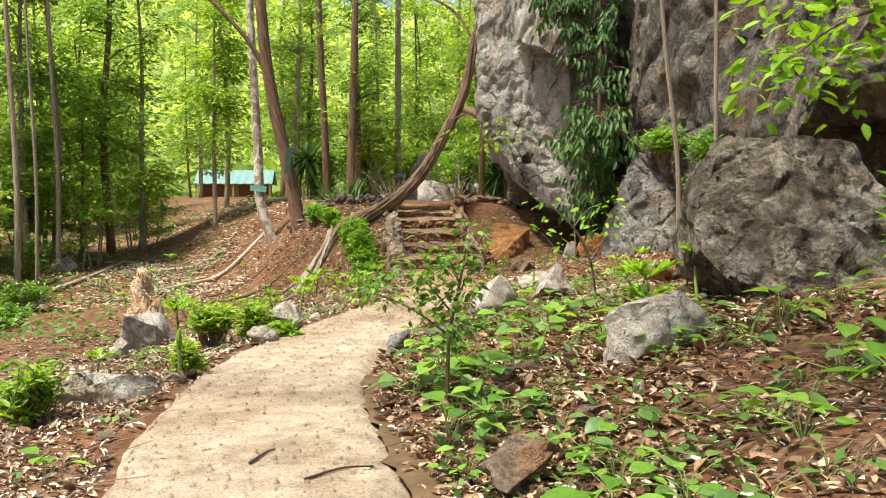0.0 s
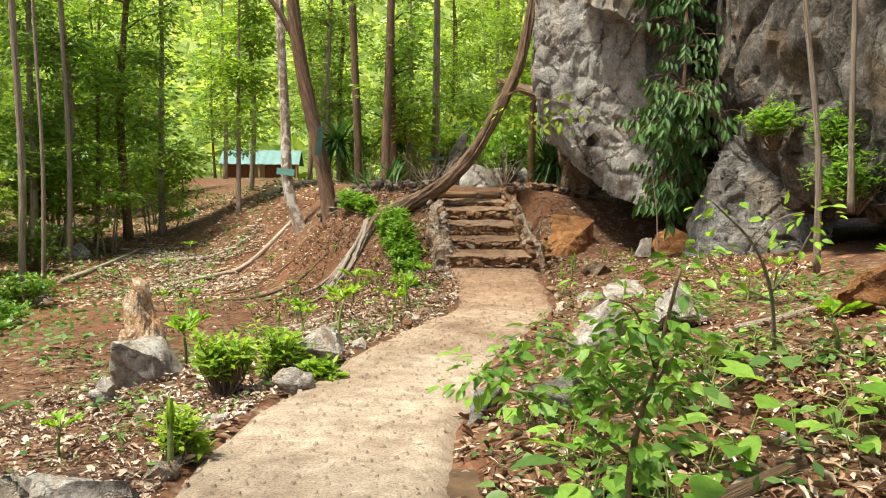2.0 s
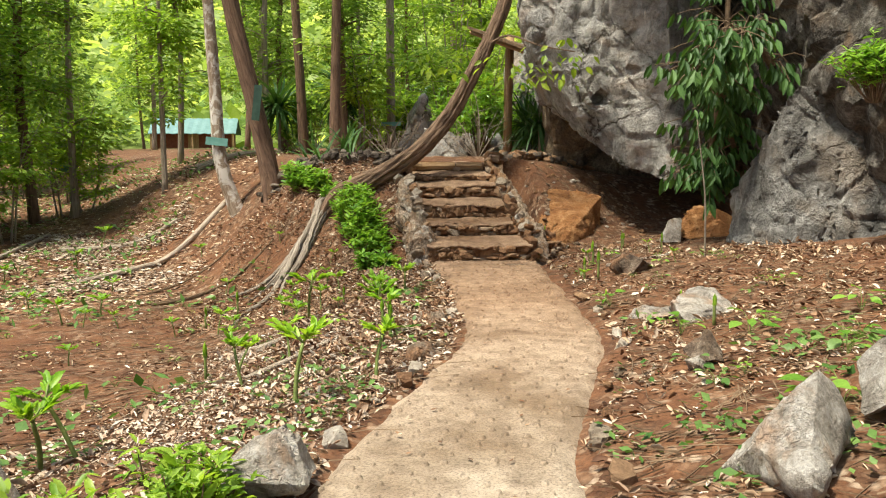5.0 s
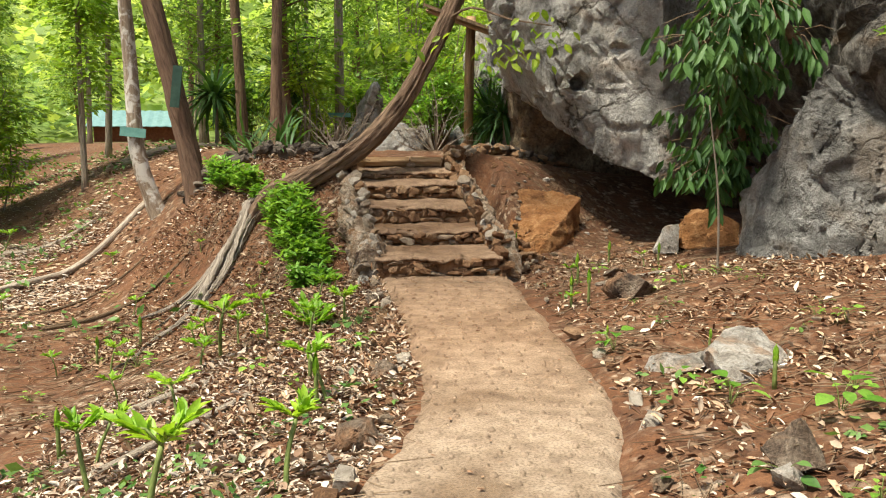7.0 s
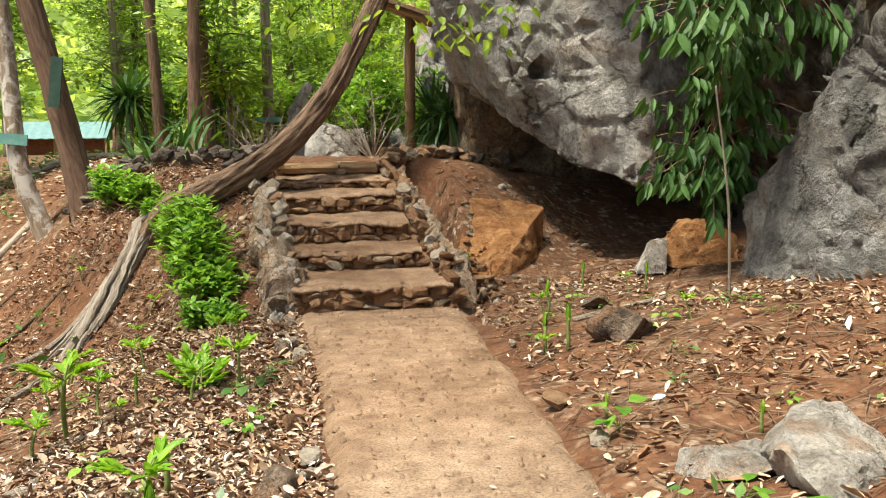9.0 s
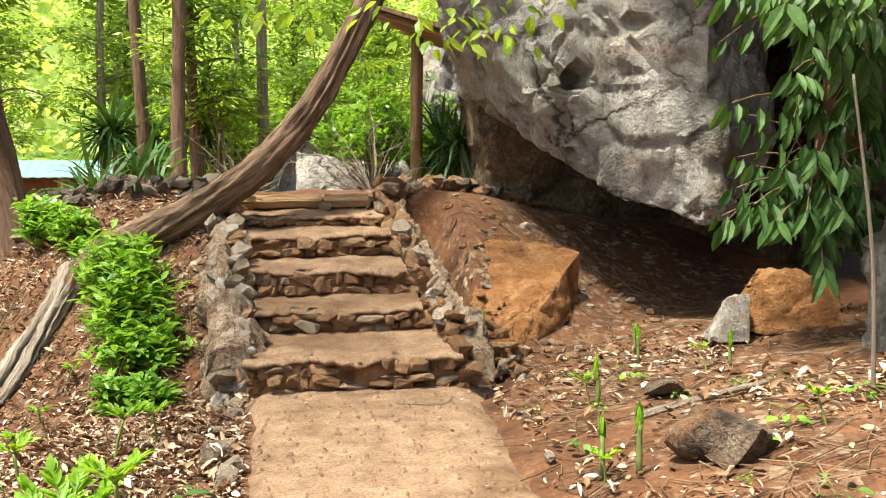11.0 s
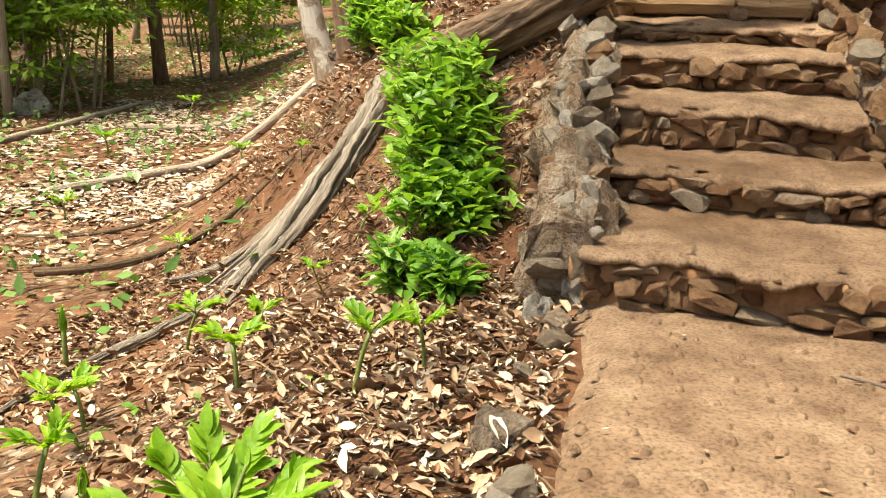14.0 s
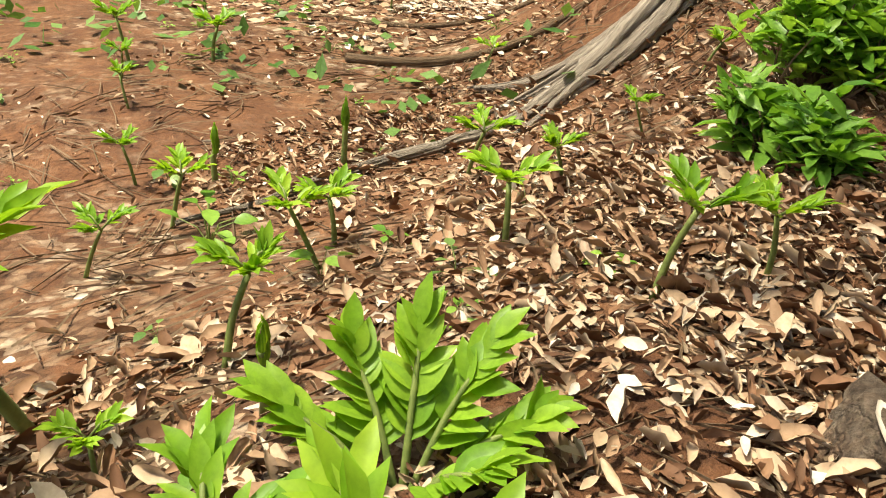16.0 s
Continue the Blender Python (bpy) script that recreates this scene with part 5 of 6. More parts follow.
# the large plant near the stairs
rng = np.random.default_rng(80)
big = thing("konjac_plant", "large low konjac plant with many lime-green leaflets", "plant", group="konjac plants")
g, c = Geo(), Geo()
for a, rise, reach in ((0.5, 0.7, 0.32), (1.1, 1.2, 0.34), (1.8, 1.5, 0.33), (2.5, 1.1, 0.31), (3.2, 0.6, 0.32), (4.2, 0.5, 0.24), (5.2, 0.6, 0.25), (5.9, 1.0, 0.27)):
    out = unit((math.cos(a), math.sin(a), rise))
    e = out * reach
    tube(g, bend([(0, 0, -0.03), e * 0.5 + (0, 0, 0.03), e], 6), np.linspace(0.01, 0.004, 7), 6)
    k = 23
    u = np.linspace(0.3, 1.0, k)
    sgn = np.where(np.arange(k) % 2 == 0, 1.0, -1.0)[:, None]
    side = unit(np.cross(out, (0, 0, 1)))
    way = out * rng.uniform(0.6, 1.0, (k, 1)) + side * sgn * rng.uniform(0.55, 0.95, (k, 1)) * (1.2 - 0.8 * u[:, None]) + rng.normal(0, 0.12, (k, 3)) + (0, 0, 0.12)
    ln = rng.uniform(0.085, 0.13, k) * (1.05 - 0.25 * u)
    leaves(c, FINE, e * u[:, None] + (0, 0, 0.02), way, unit(np.array([[0, 0, 1.0]]) - 0.25 * out + rng.normal(0, 0.22, (k, 3))), ln, ln * 0.46)
part("stalk", g, STALK, big, smooth=True)
part("leaf", c, LEAF_LIME, big, smooth=True)
at(big, -1.47, 15.4, 0.4, 0.9, -0.02)

B = [broadleaf(7, 0.10, 91, LEAF_GROUND, 0.11), broadleaf(5, 0.13, 92, LEAF_GROUND, 0.13), broadleaf(10, 0.07, 93, LEAF_BUSH, 0.12), broadleaf(6, 0.14, 94, LEAF_BUSH, 0.15)]
spots = [(-1.12, 15.05, 1.1), (-1.05, 15.2, 1.0), (-3.33, 16.3, 1.3), (0.8, 13.4, 0.9), (0.1, 6.15, 1.5), (0.2, 5.9, 1.4), (0.3, 5.6, 1.5), (0.0, 5.7, 1.5), (-0.2, 5.5, 1.4), (-0.3, 5.8, 1.2), (0.15, 5.2, 1.3), (0.9, 7.2, 1.5), (1.3, 7.0, 1.5), (0.6, 6.7, 1.4), (0.5, 7.0, 1.4)]
while len(spots) < 110:
    x, y = RNG.uniform(-0.2, 3.4), RNG.uniform(2.6, 7.6)
    if x > np.interp(y, EDGE_Y, EDGE_RIGHT) + 0.2 and not (x > 1.8 and y > 5.6):
        spots.append((x, y, RNG.uniform(0.9, 1.6)))
while len(spots) < 165:
    x, y = RNG.uniform(0.7, 3.2), RNG.uniform(7.6, 12)
    if RNG.random() < 0.75 - 0.05 * (y - 7):
        spots.append((x, y, RNG.uniform(0.5, 1.1)))
while len(spots) < 270:
    y = RNG.uniform(4, 20)
    x = np.interp(y, EDGE_Y, EDGE_LEFT) - 0.15 - 6 * RNG.random() ** 1.3
    spots.append((x, y, RNG.uniform(0.35, 0.9) * (1.3 if y < 8 else 0.8)))
while len(spots) < 298:
    spots.append((RNG.uniform(0.9, 2.6), RNG.uniform(12, 17), RNG.uniform(0.3, 0.6)))
plant_out(B, spots)
# low green herbs in the hollow and under the trees
herbs = Geo()
n = 15000
hy = RNG.uniform(6, 40, n)
hx = np.interp(hy, EDGE_Y, EDGE_LEFT) - 2.2 - RNG.random(n) ** 0.7 * (6 + 0.5 * hy)
keep = np.array([noise.noise((a * 0.35, b * 0.35, 40)) + 0.3 * (a < -6.5) for a, b in zip(hx, hy)]) > 0.12
hx, hy = hx[keep], hy[keep]
n = len(hx)
hz = land(hx, hy) + RNG.uniform(0.0, 0.22, n)
leaves(herbs, DIAMOND, np.stack([hx, hy, hz], -1), RNG.normal(size=(n, 3)) * (1, 1, 0.4), unit(RNG.normal(0, 0.4, (n, 3)) + (0, 0, 1)), RNG.uniform(0.08, 0.2, n), RNG.uniform(0.05, 0.1, n))
n = 5500
hy = RNG.uniform(3, 12.5, n)
hx = np.interp(hy, EDGE_Y, EDGE_RIGHT) + 0.12 + 3.2 * RNG.random(n)
keep = np.array([noise.noise((a * 0.9, b * 0.9, 41)) + 0.4 * noise.noise((a * 3, b * 3, 42)) - 0.03 * (b - 6) for a, b in zip(hx, hy)]) > 0.02
hx, hy = hx[keep], hy[keep]
n = len(hx)
hz = land(hx, hy) + 0.06 * wobble(hx, hy, 0.9, 3) + RNG.uniform(0.01, 0.09, n)
ln = RNG.uniform(0.035, 0.09, n)
leaves(herbs, DIAMOND, np.stack([hx, hy, hz], -1), RNG.normal(size=(n, 3)) * (1, 1, 0.4), unit(RNG.normal(0, 0.4, (n, 3)) + (0, 0, 1)), ln, ln * 0.55)
n = 4500
hy = RNG.uniform(4, 13, n)
hx = np.interp(hy, EDGE_Y, EDGE_LEFT) - 0.1 - 3.0 * RNG.random(n)
keep = np.array([noise.noise((a * 0.9, b * 0.9, 43)) + 0.4 * noise.noise((a * 3, b * 3, 44)) for a, b in zip(hx, hy)]) > 0.1
hx, hy = hx[keep], hy[keep]
n = len(hx)
hz = land(hx, hy) + 0.06 * wobble(hx, hy, 0.9, 3) + RNG.uniform(0.01, 0.09, n)
ln = RNG.uniform(0.035, 0.09, n)
leaves(herbs, DIAMOND, np.stack([hx, hy, hz], -1), RNG.normal(size=(n, 3)) * (1, 1, 0.4), unit(RNG.normal(0, 0.4, (n, 3)) + (0, 0, 1)), ln, ln * 0.55)
tagged(part("ground_herbs", herbs, LEAF_GROUND), "low green herbs covering the forest floor", "herbs", kind="stuff")

for x, y, size, seed, name, label in ((-2.3, 8.3, (0.52, 0.5, 0.56), 101, "bush", "round bright green bush beside the path"), (-2.0, 8.8, (0.5, 0.48, 0.55), 102, "bush", "round bright green bush beside the path"),
                                      (-2.75, 5.5, (0.5, 0.5, 0.5), 103, "bush", "bright green bush in dry leaves"), (-2.05, 6.6, (0.3, 0.3, 0.3), 104, "bush", "small green bush beside a rock"), (-1.62, 8.5, (0.36, 0.2, 0.14), 105, "low_bush", "low creeping green plant at the path's edge")):
    at(bush(size, 70 if seed < 104 else 36, 7, OVAL, 0.085, 0.34, seed, LEAF_BRIGHT, name, label), x, y)
for x, y, size, seed, tw in ((-1.95, 18.75, (0.85, 0.7, 0.75), 111, 110), (-1.8, 18.35, (0.72, 0.6, 0.62), 112, 100), (-1.72, 17.95, (0.55, 0.45, 0.5), 113, 70), (-1.7, 17.45, (0.3, 0.26, 0.4), 114, 26), (-1.48, 17.3, (0.26, 0.24, 0.34), 115, 22),
                             (-3.05, 20.3, (0.6, 0.5, 0.5), 116, 70), (-2.7, 19.9, (0.5, 0.45, 0.5), 117, 60), (-2.35, 19.35, (0.34, 0.3, 0.36), 118, 24)):
    at(bush(size, tw, 7, OVAL, 0.12, 0.36, seed, LEAF_BUSH, "stair_bush", "dense green bush growing beside the stairs"), x, y)

for k, (x, y, w, h) in enumerate(((-9.6, 19.2, 1.5, 0.8), (-10.6, 17.8, 1.7, 1.1), (-8.9, 16.6, 1.3, 0.5), (-11.3, 20.6, 1.8, 1.3), (-8.4, 15.2, 1.2, 0.45), (-11.6, 23.4, 1.6, 1.4), (-12.8, 21.5, 1.8, 1.8))):
    at(bush((w, w * 0.85, h), 60, 9, OVAL, 0.13, 0.36, 240 + k, LEAF_SHRUB, "undergrowth_shrub", "dark green undergrowth shrub at the forest edge"), x, y)
for k, (x, y) in enumerate(((-11.9, 20.2), (-12.6, 22.8), (-11.4, 18.2), (-13.2, 19.0))):
    put(copy_thing(young[k], Matrix.Identity(4)), x, y, k * 1.7, 0.8)

# the little tree in the foreground
t = big_tree("small leafy sapling beside the path", [(0.02, 5.10, 0.07), (0.04, 5.10, 0.55), (0.1, 5.05, 0.87), (0.16, 5.00, 1.21)], (0.014, 0.012, 0.009, 0.005), TWIG, "sapling",
             [([(0.03, 5.10, 0.55), (-0.2, 5.05, 0.72), (-0.5, 5.00, 0.85)], 0.008), ([(0.06, 5.08, 0.68), (-0.15, 5.10, 0.92), (-0.3, 5.10, 0.97)], 0.007), ([(0.08, 5.06, 0.76), (0.13, 5.03, 0.88), (0.17, 5.01, 0.95)], 0.007), ([(0.1, 5.05, 0.87), (0.0, 4.90, 1.08), (-0.1, 4.80, 1.13)], 0.006)], sides=7, seed=30)
spots = np.array([(-0.5, 5.00, 0.85), (-0.35, 5.02, 0.80), (-0.2, 5.05, 0.76), (-0.3, 5.10, 0.97), (-0.15, 5.10, 0.91), (0.16, 5.00, 1.21), (0.12, 5.02, 1.03), (0.14, 5.02, 0.94), (0.16, 5.03, 0.86), (0.0, 4.95, 1.06), (-0.08, 4.98, 1.0), (0.05, 5.10, 0.66), (0.1, 5.05, 0.8), (0.04, 5.10, 0.5), (0.1, 5.05, 0.6), (-0.02, 5.05, 0.74), (-0.42, 5.04, 0.88), (-0.05, 5.08, 0.84)])
crown(t, spots, (0.055, 0.06, 0.045), 32, 0.062, 0.5, LEAF_SHRUB, 31, FINE)
# sparse shrub on the slope
t = big_tree("sparse pale-stemmed shrub with yellow-green leaves", [(1.35, 7.4, 0.5), (1.28, 7.3, 0.85), (1.1, 7.1, 1.15), (0.8, 6.9, 1.4)], (0.014, 0.012, 0.009, 0.005), WOOD_PALE, "shrub",
             [([(1.28, 7.3, 0.85), (1.4, 7.2, 1.1), (1.45, 7.1, 1.3)], 0.008), ([(1.1, 7.1, 1.15), (1.2, 7.0, 1.3), (1.3, 6.9, 1.35)], 0.006), ([(1.3, 7.3, 0.8), (1.0, 7.3, 0.95), (0.85, 7.2, 1.1)], 0.007)], sides=7, seed=33)
crown(t, np.array([(1.45, 7.1, 1.3), (1.4, 7.15, 1.15), (1.3, 6.9, 1.35), (1.2, 7.0, 1.28), (0.85, 7.2, 1.1), (1.0, 7.2, 1.0), (0.85, 6.95, 1.38)]), (0.08, 0.08, 0.06), 9, 0.07, 0.5, LEAF_LIME, 34, OVAL)
# leafy branch above the ledge
t = big_tree("bright leafy branch reaching over the ledge", [(4.6, 7.6, 2.7), (4.0, 7.2, 3.0), (3.3, 6.9, 2.85), (2.75, 6.8, 2.5)], (0.03, 0.024, 0.014, 0.006), TWIG, "overhanging_branch", sides=7, seed=36)
crown(t, np.concatenate([RNG.normal(size=(46, 3)) * (0.6, 0.35, 0.28) + (4.0, 7.0, 2.98), RNG.normal(size=(16, 3)) * (0.28, 0.2, 0.22) + (2.95, 6.8, 2.55)]), (0.12, 0.12, 0.1), 9, 0.15, 0.5, LEAF_LIME, 37, OVAL)
at(bush((0.9, 0.8, 0.9), 60, 7, OVAL, 0.16, 0.4, 120, LEAF_BUSH, "slope_bush", "green bush beside the dark boulder"), 3.35, 5.4)
for x, y, z, s, seed in ((3.75, 14.2, 2.05, (0.9, 0.6, 0.7), 121), (4.2, 13.3, 1.9, (0.9, 0.7, 0.9), 122), (4.3, 13.0, 1.2, (1.1, 0.8, 0.9), 124)):
    b = bush(s, 60, 7, OVAL, 0.12, 0.3, seed, LEAF_BUSH, "cliff_shrub", "feathery green shrub growing on the cliff")
    b.location = (x, y, z)


# an unseen tree beside the path, added so that its crown shades the slope
t = big_tree("unseen tree added to shade the slope", [(-6.8, 5.2, -0.6), (-6.0, 5.4, 4.0), (-4.0, 4.8, 7.0), (-1.6, 3.6, 8.6)], (0.18, 0.15, 0.1, 0.05), BARK_GREY, seed=47)
crown(t, RNG.normal(size=(80, 3)) * (1.2, 1.2, 0.6) + (-0.6, 2.6, 8.6), (0.4, 0.4, 0.25), 14, 0.2, 0.45, LEAF_FOREST, 48)


# climbing plant with long drooping leaves
def climber(label, line, width, count, seed, length=0.24):
    rng = np.random.default_rng(seed)
    plant = thing("climbing_plant", label, "climbing plant", line[0])
    b = np.array(line[0])
    p = bend(np.array(line) - b, 20)
    g = Geo()
    tube(g, p, np.linspace(0.05, 0.02, len(p)), 7, 0.1, seed)
    c = Geo()
    for k in range(count):
        q = p[rng.integers(len(p))]
        e = q + rng.normal(size=3) * (width, width * 0.7, 0.2) + (0, -0.12, 0)
        tube(g, bend([q, (q + e) / 2 + (0, 0, 0.12), e], 4), np.linspace(0.008, 0.004, 5), 4)
        n = 7
        u = np.linspace(0.35, 1.05, n)
        sgn = np.where(np.arange(n) % 2 == 0, 1.0, -1.0)
        along = unit(e - q)
        side = np.cross(along, (0, 0, 1))
        way = side * sgn[:, None] * 0.6 + along * 0.3 + np.array([0, -0.15, -0.9])
        ln = length * rng.uniform(0.7, 1.15, n)
        leaves(c, OVAL, q + (e - q) * u[:, None], way, unit(np.array([0, -1.0, 0.35]) + rng.normal(0, 0.25, (n, 3))), ln, ln * 0.3)
    part("stem", g, TWIG, plant)
    part("foliage", c, LEAF_DARK, plant)
    return plant


climber("dark climbing plant with long drooping glossy leaves", [(3.0, 16.9, 1.15), (2.95, 16.7, 1.8), (3.05, 16.6, 3.2), (3.1, 16.8, 5), (3.1, 17.0, 8)], 0.38, 180, 131, 0.21)
climber("dark climbing plant hanging beside the cave mouth", [(3.3, 16.9, 1.6), (2.9, 16.4, 2.3), (2.55, 16.1, 2.6), (2.4, 16.0, 2.35)], 0.26, 36, 132, 0.22)
climber("dark climbing plant hanging beside the cave mouth", [(3.5, 16.2, 2.6), (3.2, 16.1, 2.9), (2.9, 16.0, 3.0), (2.7, 15.9, 2.7)], 0.26, 40, 133, 0.22)
climber("dark climbing plant high on the cliff", [(2.9, 17.0, 4.8), (2.4, 16.9, 5.3), (2.0, 16.9, 5.6)], 0.34, 60, 134)
# pale bare stem in the cave mouth
big_tree("tall thin pale stem before the cave mouth", [(2.42, 15.4, 0.2), (2.4, 15.4, 1.0), (2.28, 15.4, 1.9)], (0.012, 0.01, 0.006), WOOD_PALE, "thin_stem", sides=6, seed=40)


# palms and rosettes
def rosette(name, label, x, y, z, height, blades, length, width, seed, mat, droop=0.5, stem=True):
    rng = np.random.default_rng(seed)
    plant = thing(name, label, "plant", (x, y, z))
    if stem:
        g = Geo()
        tube(g, bend([(0, 0, -0.2), (0.05, 0, height * 0.5), (0, 0, height)], 6), np.linspace(0.06, 0.045, 7), 8, 0.1, seed)
        part("trunk", g, BARK_GREY, plant, smooth=True)
    c = Geo()
    a = rng.uniform(0, 6.28, blades)
    el = rng.uniform(-droop, 1.3, blades)
    base = np.stack([0.03 * np.cos(a), 0.03 * np.sin(a), height * rng.uniform(0.75 if stem else 0, 1.0, blades)], -1)
    way = np.stack([np.cos(a) * np.cos(el), np.sin(a) * np.cos(el), np.sin(el)], -1)
    leaves(c, BLADE, base, way, unit(np.array([0, 0, 1.0]) + rng.normal(0, 0.2, (blades, 3))), length * rng.uniform(0.7, 1.15, blades), width)
    part("leaf", c, mat, plant)
    return plant


rosette("dracaena", "dracaena with a thin trunk and drooping strap leaves", -5.2, 32.2, 1.4, 1.75, 130, 1.15, 0.1, 141, LEAF_DARK, 0.9)
rosette("dracaena", "dracaena with a thin trunk and drooping strap leaves", -3.0, 30.6, 1.45, 2.1, 140, 1.2, 0.1, 142, LEAF_DARK, 1.1)
for x, y, s in ((-2.75, 21.3, 143), (-2.4, 21.1, 144), (-2.2, 21.5, 145), (-3.0, 21.7, 146)):
    rosette("sword_plant", "dark upright sword-leaved plant on the terrace edge", x, y, float(land(x, y)), 0.1, 13, 0.85, 0.05, s, LEAF_DARK, -0.25, False)
for x, y, s in ((1.75, 24.2, 147), (2.1, 24.8, 148), (1.6, 25.2, 149)):
    rosette("strap_plant", "clump of long dark strap leaves behind the post", x, y, float(land(x, y)), 0.9, 90, 0.95, 0.06, s, LEAF_DARK, 0.8)
for x, y, s, seed in ((0.55, 25.8, (1.4, 1.0, 2.0), 151), (0.1, 27.5, (1.6, 1.2, 2.4), 152), (1.3, 27.2, (1.6, 1.2, 2.6), 153), (2.3, 26.0, (1.2, 1.0, 2.2), 154)):
    at(bush(s, 70, 11, DIAMOND, 0.17, 0.4, seed, LEAF_BUSH, "shrub", "dark leafy shrub behind the terrace"), x, y)
for k in range(14):
    x, y = RNG.uniform(-6, 3), RNG.uniform(32, 48)
    at(bush((2.6, 2.2, 2.6), 70, 11, DIAMOND, 0.22, 0.45, 160 + k, LEAF_BRIGHT if k % 2 else LEAF_FOREST, "shrub", "light green shrub in the forest"), x, y)

for k, (x, y) in enumerate(((-1.6, 25.5), (-0.4, 28.0), (0.4, 24.2))):
    rng = np.random.default_rng(170 + k)
    s = thing("bare_shrub", "tangle of pale bare branches behind the terrace", "shrub", (x, y, float(land(x, y))))
    for m in range(22):
        a, ln = rng.uniform(0, 6.28), rng.uniform(0.5, 1.7)
        tip = np.array([ln * 0.7 * math.cos(a), ln * 0.5 * math.sin(a), ln * rng.uniform(0.25, 1.0)])
        g = Geo()
        tube(g, bend([(0, 0, -0.05), tip * 0.5 + rng.normal(0, 0.12, 3), tip], 6), [0.014, 0.01, 0.003], 4)
        for v in range(3):
            q = tip * rng.uniform(0.4, 0.9)
            tube(g, [q, q + rng.normal(0, 0.22, 3) + (0, 0, 0.12)], [0.006, 0.002], 3)
        part("branch", g, WOOD_PALE, s)

# ---- wood on the ground ----
def log(label, a, b, r, mat, seed, name="log", lift=0.0, bow=0.05):
    a, b = np.array(a, float), np.array(b, float)
    rng = np.random.default_rng(seed)
    p = bend([a, (a + b) / 2 + rng.normal(0, bow, 3) * (1, 1, 0.3), b], 14)
    p[:, 2] = land(p[:, 0], p[:, 1]) + r * 0.75 + lift
    ob = thing(name, label, "log" if r > 0.03 else "stick", p[0])
    g = Geo()
    tube(g, p - p[0], np.linspace(r, r * 0.6, len(p)), 9, 0.12, seed)
    part("bark", g, mat, ob, smooth=True)


log("long pale fallen log on the bank", (-4.95, 24.0, 0), (-7.3, 21.4, 0), 0.075, WOOD_PALE, 1)
log("pale fallen branch in the clearing", (-9.1, 25.0, 0), (-6.5, 25.25, 0), 0.07, WOOD_PALE, 2)
log("grey fallen branch in the clearing", (-10.3, 22.2, 0), (-10.3, 27.2, 0), 0.07, WOOD_PALE, 3)
log("dry grey stick among dry leaves", (-2.6, 12.2, 0), (-1.75, 13.4, 0), 0.032, WOOD_PALE, 4)
log("dry grey stick among dry leaves", (-2.95, 13.85, 0), (-2.2, 14.3, 0), 0.03, WOOD_PALE, 5)
log("flat dry bark strip among dry leaves", (-2.75, 13.95, 0), (-2.15, 14.12, 0), 0.035, WOOD_PALE, 6)
log("thin fallen branch on the bank", (-5.2, 18.8, 0), (-3.4, 19.6, 0), 0.035, WOOD_DARK, 7)
log("thin fallen branch on the bank", (-6.8, 19.5, 0), (-4.3, 20.6, 0), 0.03, WOOD_DARK, 8)
log("pale stick lying on the slope", (1.35, 15.85, 0), (2.2, 16.05, 0), 0.025, WOOD_PALE, 9)
log("dark damp log among broad leaves", (0.35, 5.45, 0), (0.95, 5.75, 0), 0.045, WOOD_DARK, 10)
log("thin twig lying on the path", (-0.66, 3.95, 0), (-0.35, 4.15, 0), 0.008, WOOD_DARK, 11, "twig", 0.03)
log("thin twig lying on the path", (-0.98, 4.2, 0), (-0.9, 4.45, 0), 0.007, WOOD_DARK, 12, "twig", 0.03)
log("thin twig lying before the stairs", (0.1, 16.75, 0), (0.5, 16.9, 0), 0.004, WOOD_PALE, 13, "twig", 0.03)
log("dry stick on the red slope", (1.5, 8.6, 0), (2.3, 8.9, 0), 0.035, WOOD_PALE, 14)
log("orange root lying on the slope", (1.1, 3.5, 0), (2.6, 3.9, 0), 0.022, BARK_RED, 15)
log("pale sawn planks stacked in the clearing", (-7.3, 30.4, 0), (-4.9, 30.6, 0), 0.1, WOOD_PALE, 16)

# rotten stump on its rock
stump = thing("rotten_stump", "pale orange rotten stump with a pointed top", "stump", (-3.45, 9.7, 0.02))
g = Geo()
p = bend([(0, 0, -0.1), (0.03, 0, 0.12), (-0.03, 0, 0.34), (-0.02, 0, 0.48), (-0.06, 0, 0.6)], 60)
gnarled(g, p, (0.16, 0.155, 0.14, 0.115, 0.105, 0.09, 0.075, 0.03), 40, 0.3, 3, 2.6, 1.3)
part("core", g, WOOD_STUMP, stump)
for k, (x, y, h, r) in enumerate(((0.16, -0.05, 0.24, 0.07), (-0.12, -0.06, 0.12, 0.08), (0.06, -0.14, 0.1, 0.08))):
    g = Geo()
    gnarled(g, bend([(x, y, -0.14), (x * 0.95, y, h * 0.6), (x * 0.8, y, h)], 20), (r, r * 0.95, r * 0.8, r * 0.3), 24, 0.34, 20 + k, 2.0, 1.4)
    part("shard", g, WOOD_STUMP, stump)

# ---- huts, signs and the shelter ----
SHEET = plain_material("blue_green_metal_sheet", (0.1, 0.2, 0.2), (0.18, 0.29, 0.28), 0.5, 3)
PLANK = plain_material("red_brown_planks", (0.13, 0.035, 0.02), (0.26, 0.08, 0.045), 0.8, 6)
BOARD_TEAL = plain_material("faded_teal_board", (0.10, 0.26, 0.22), (0.2, 0.4, 0.34), 0.6, 6)
BOARD_DARK = plain_material("dark_green_board", (0.02, 0.05, 0.035), (0.05, 0.1, 0.07), 0.6, 6)


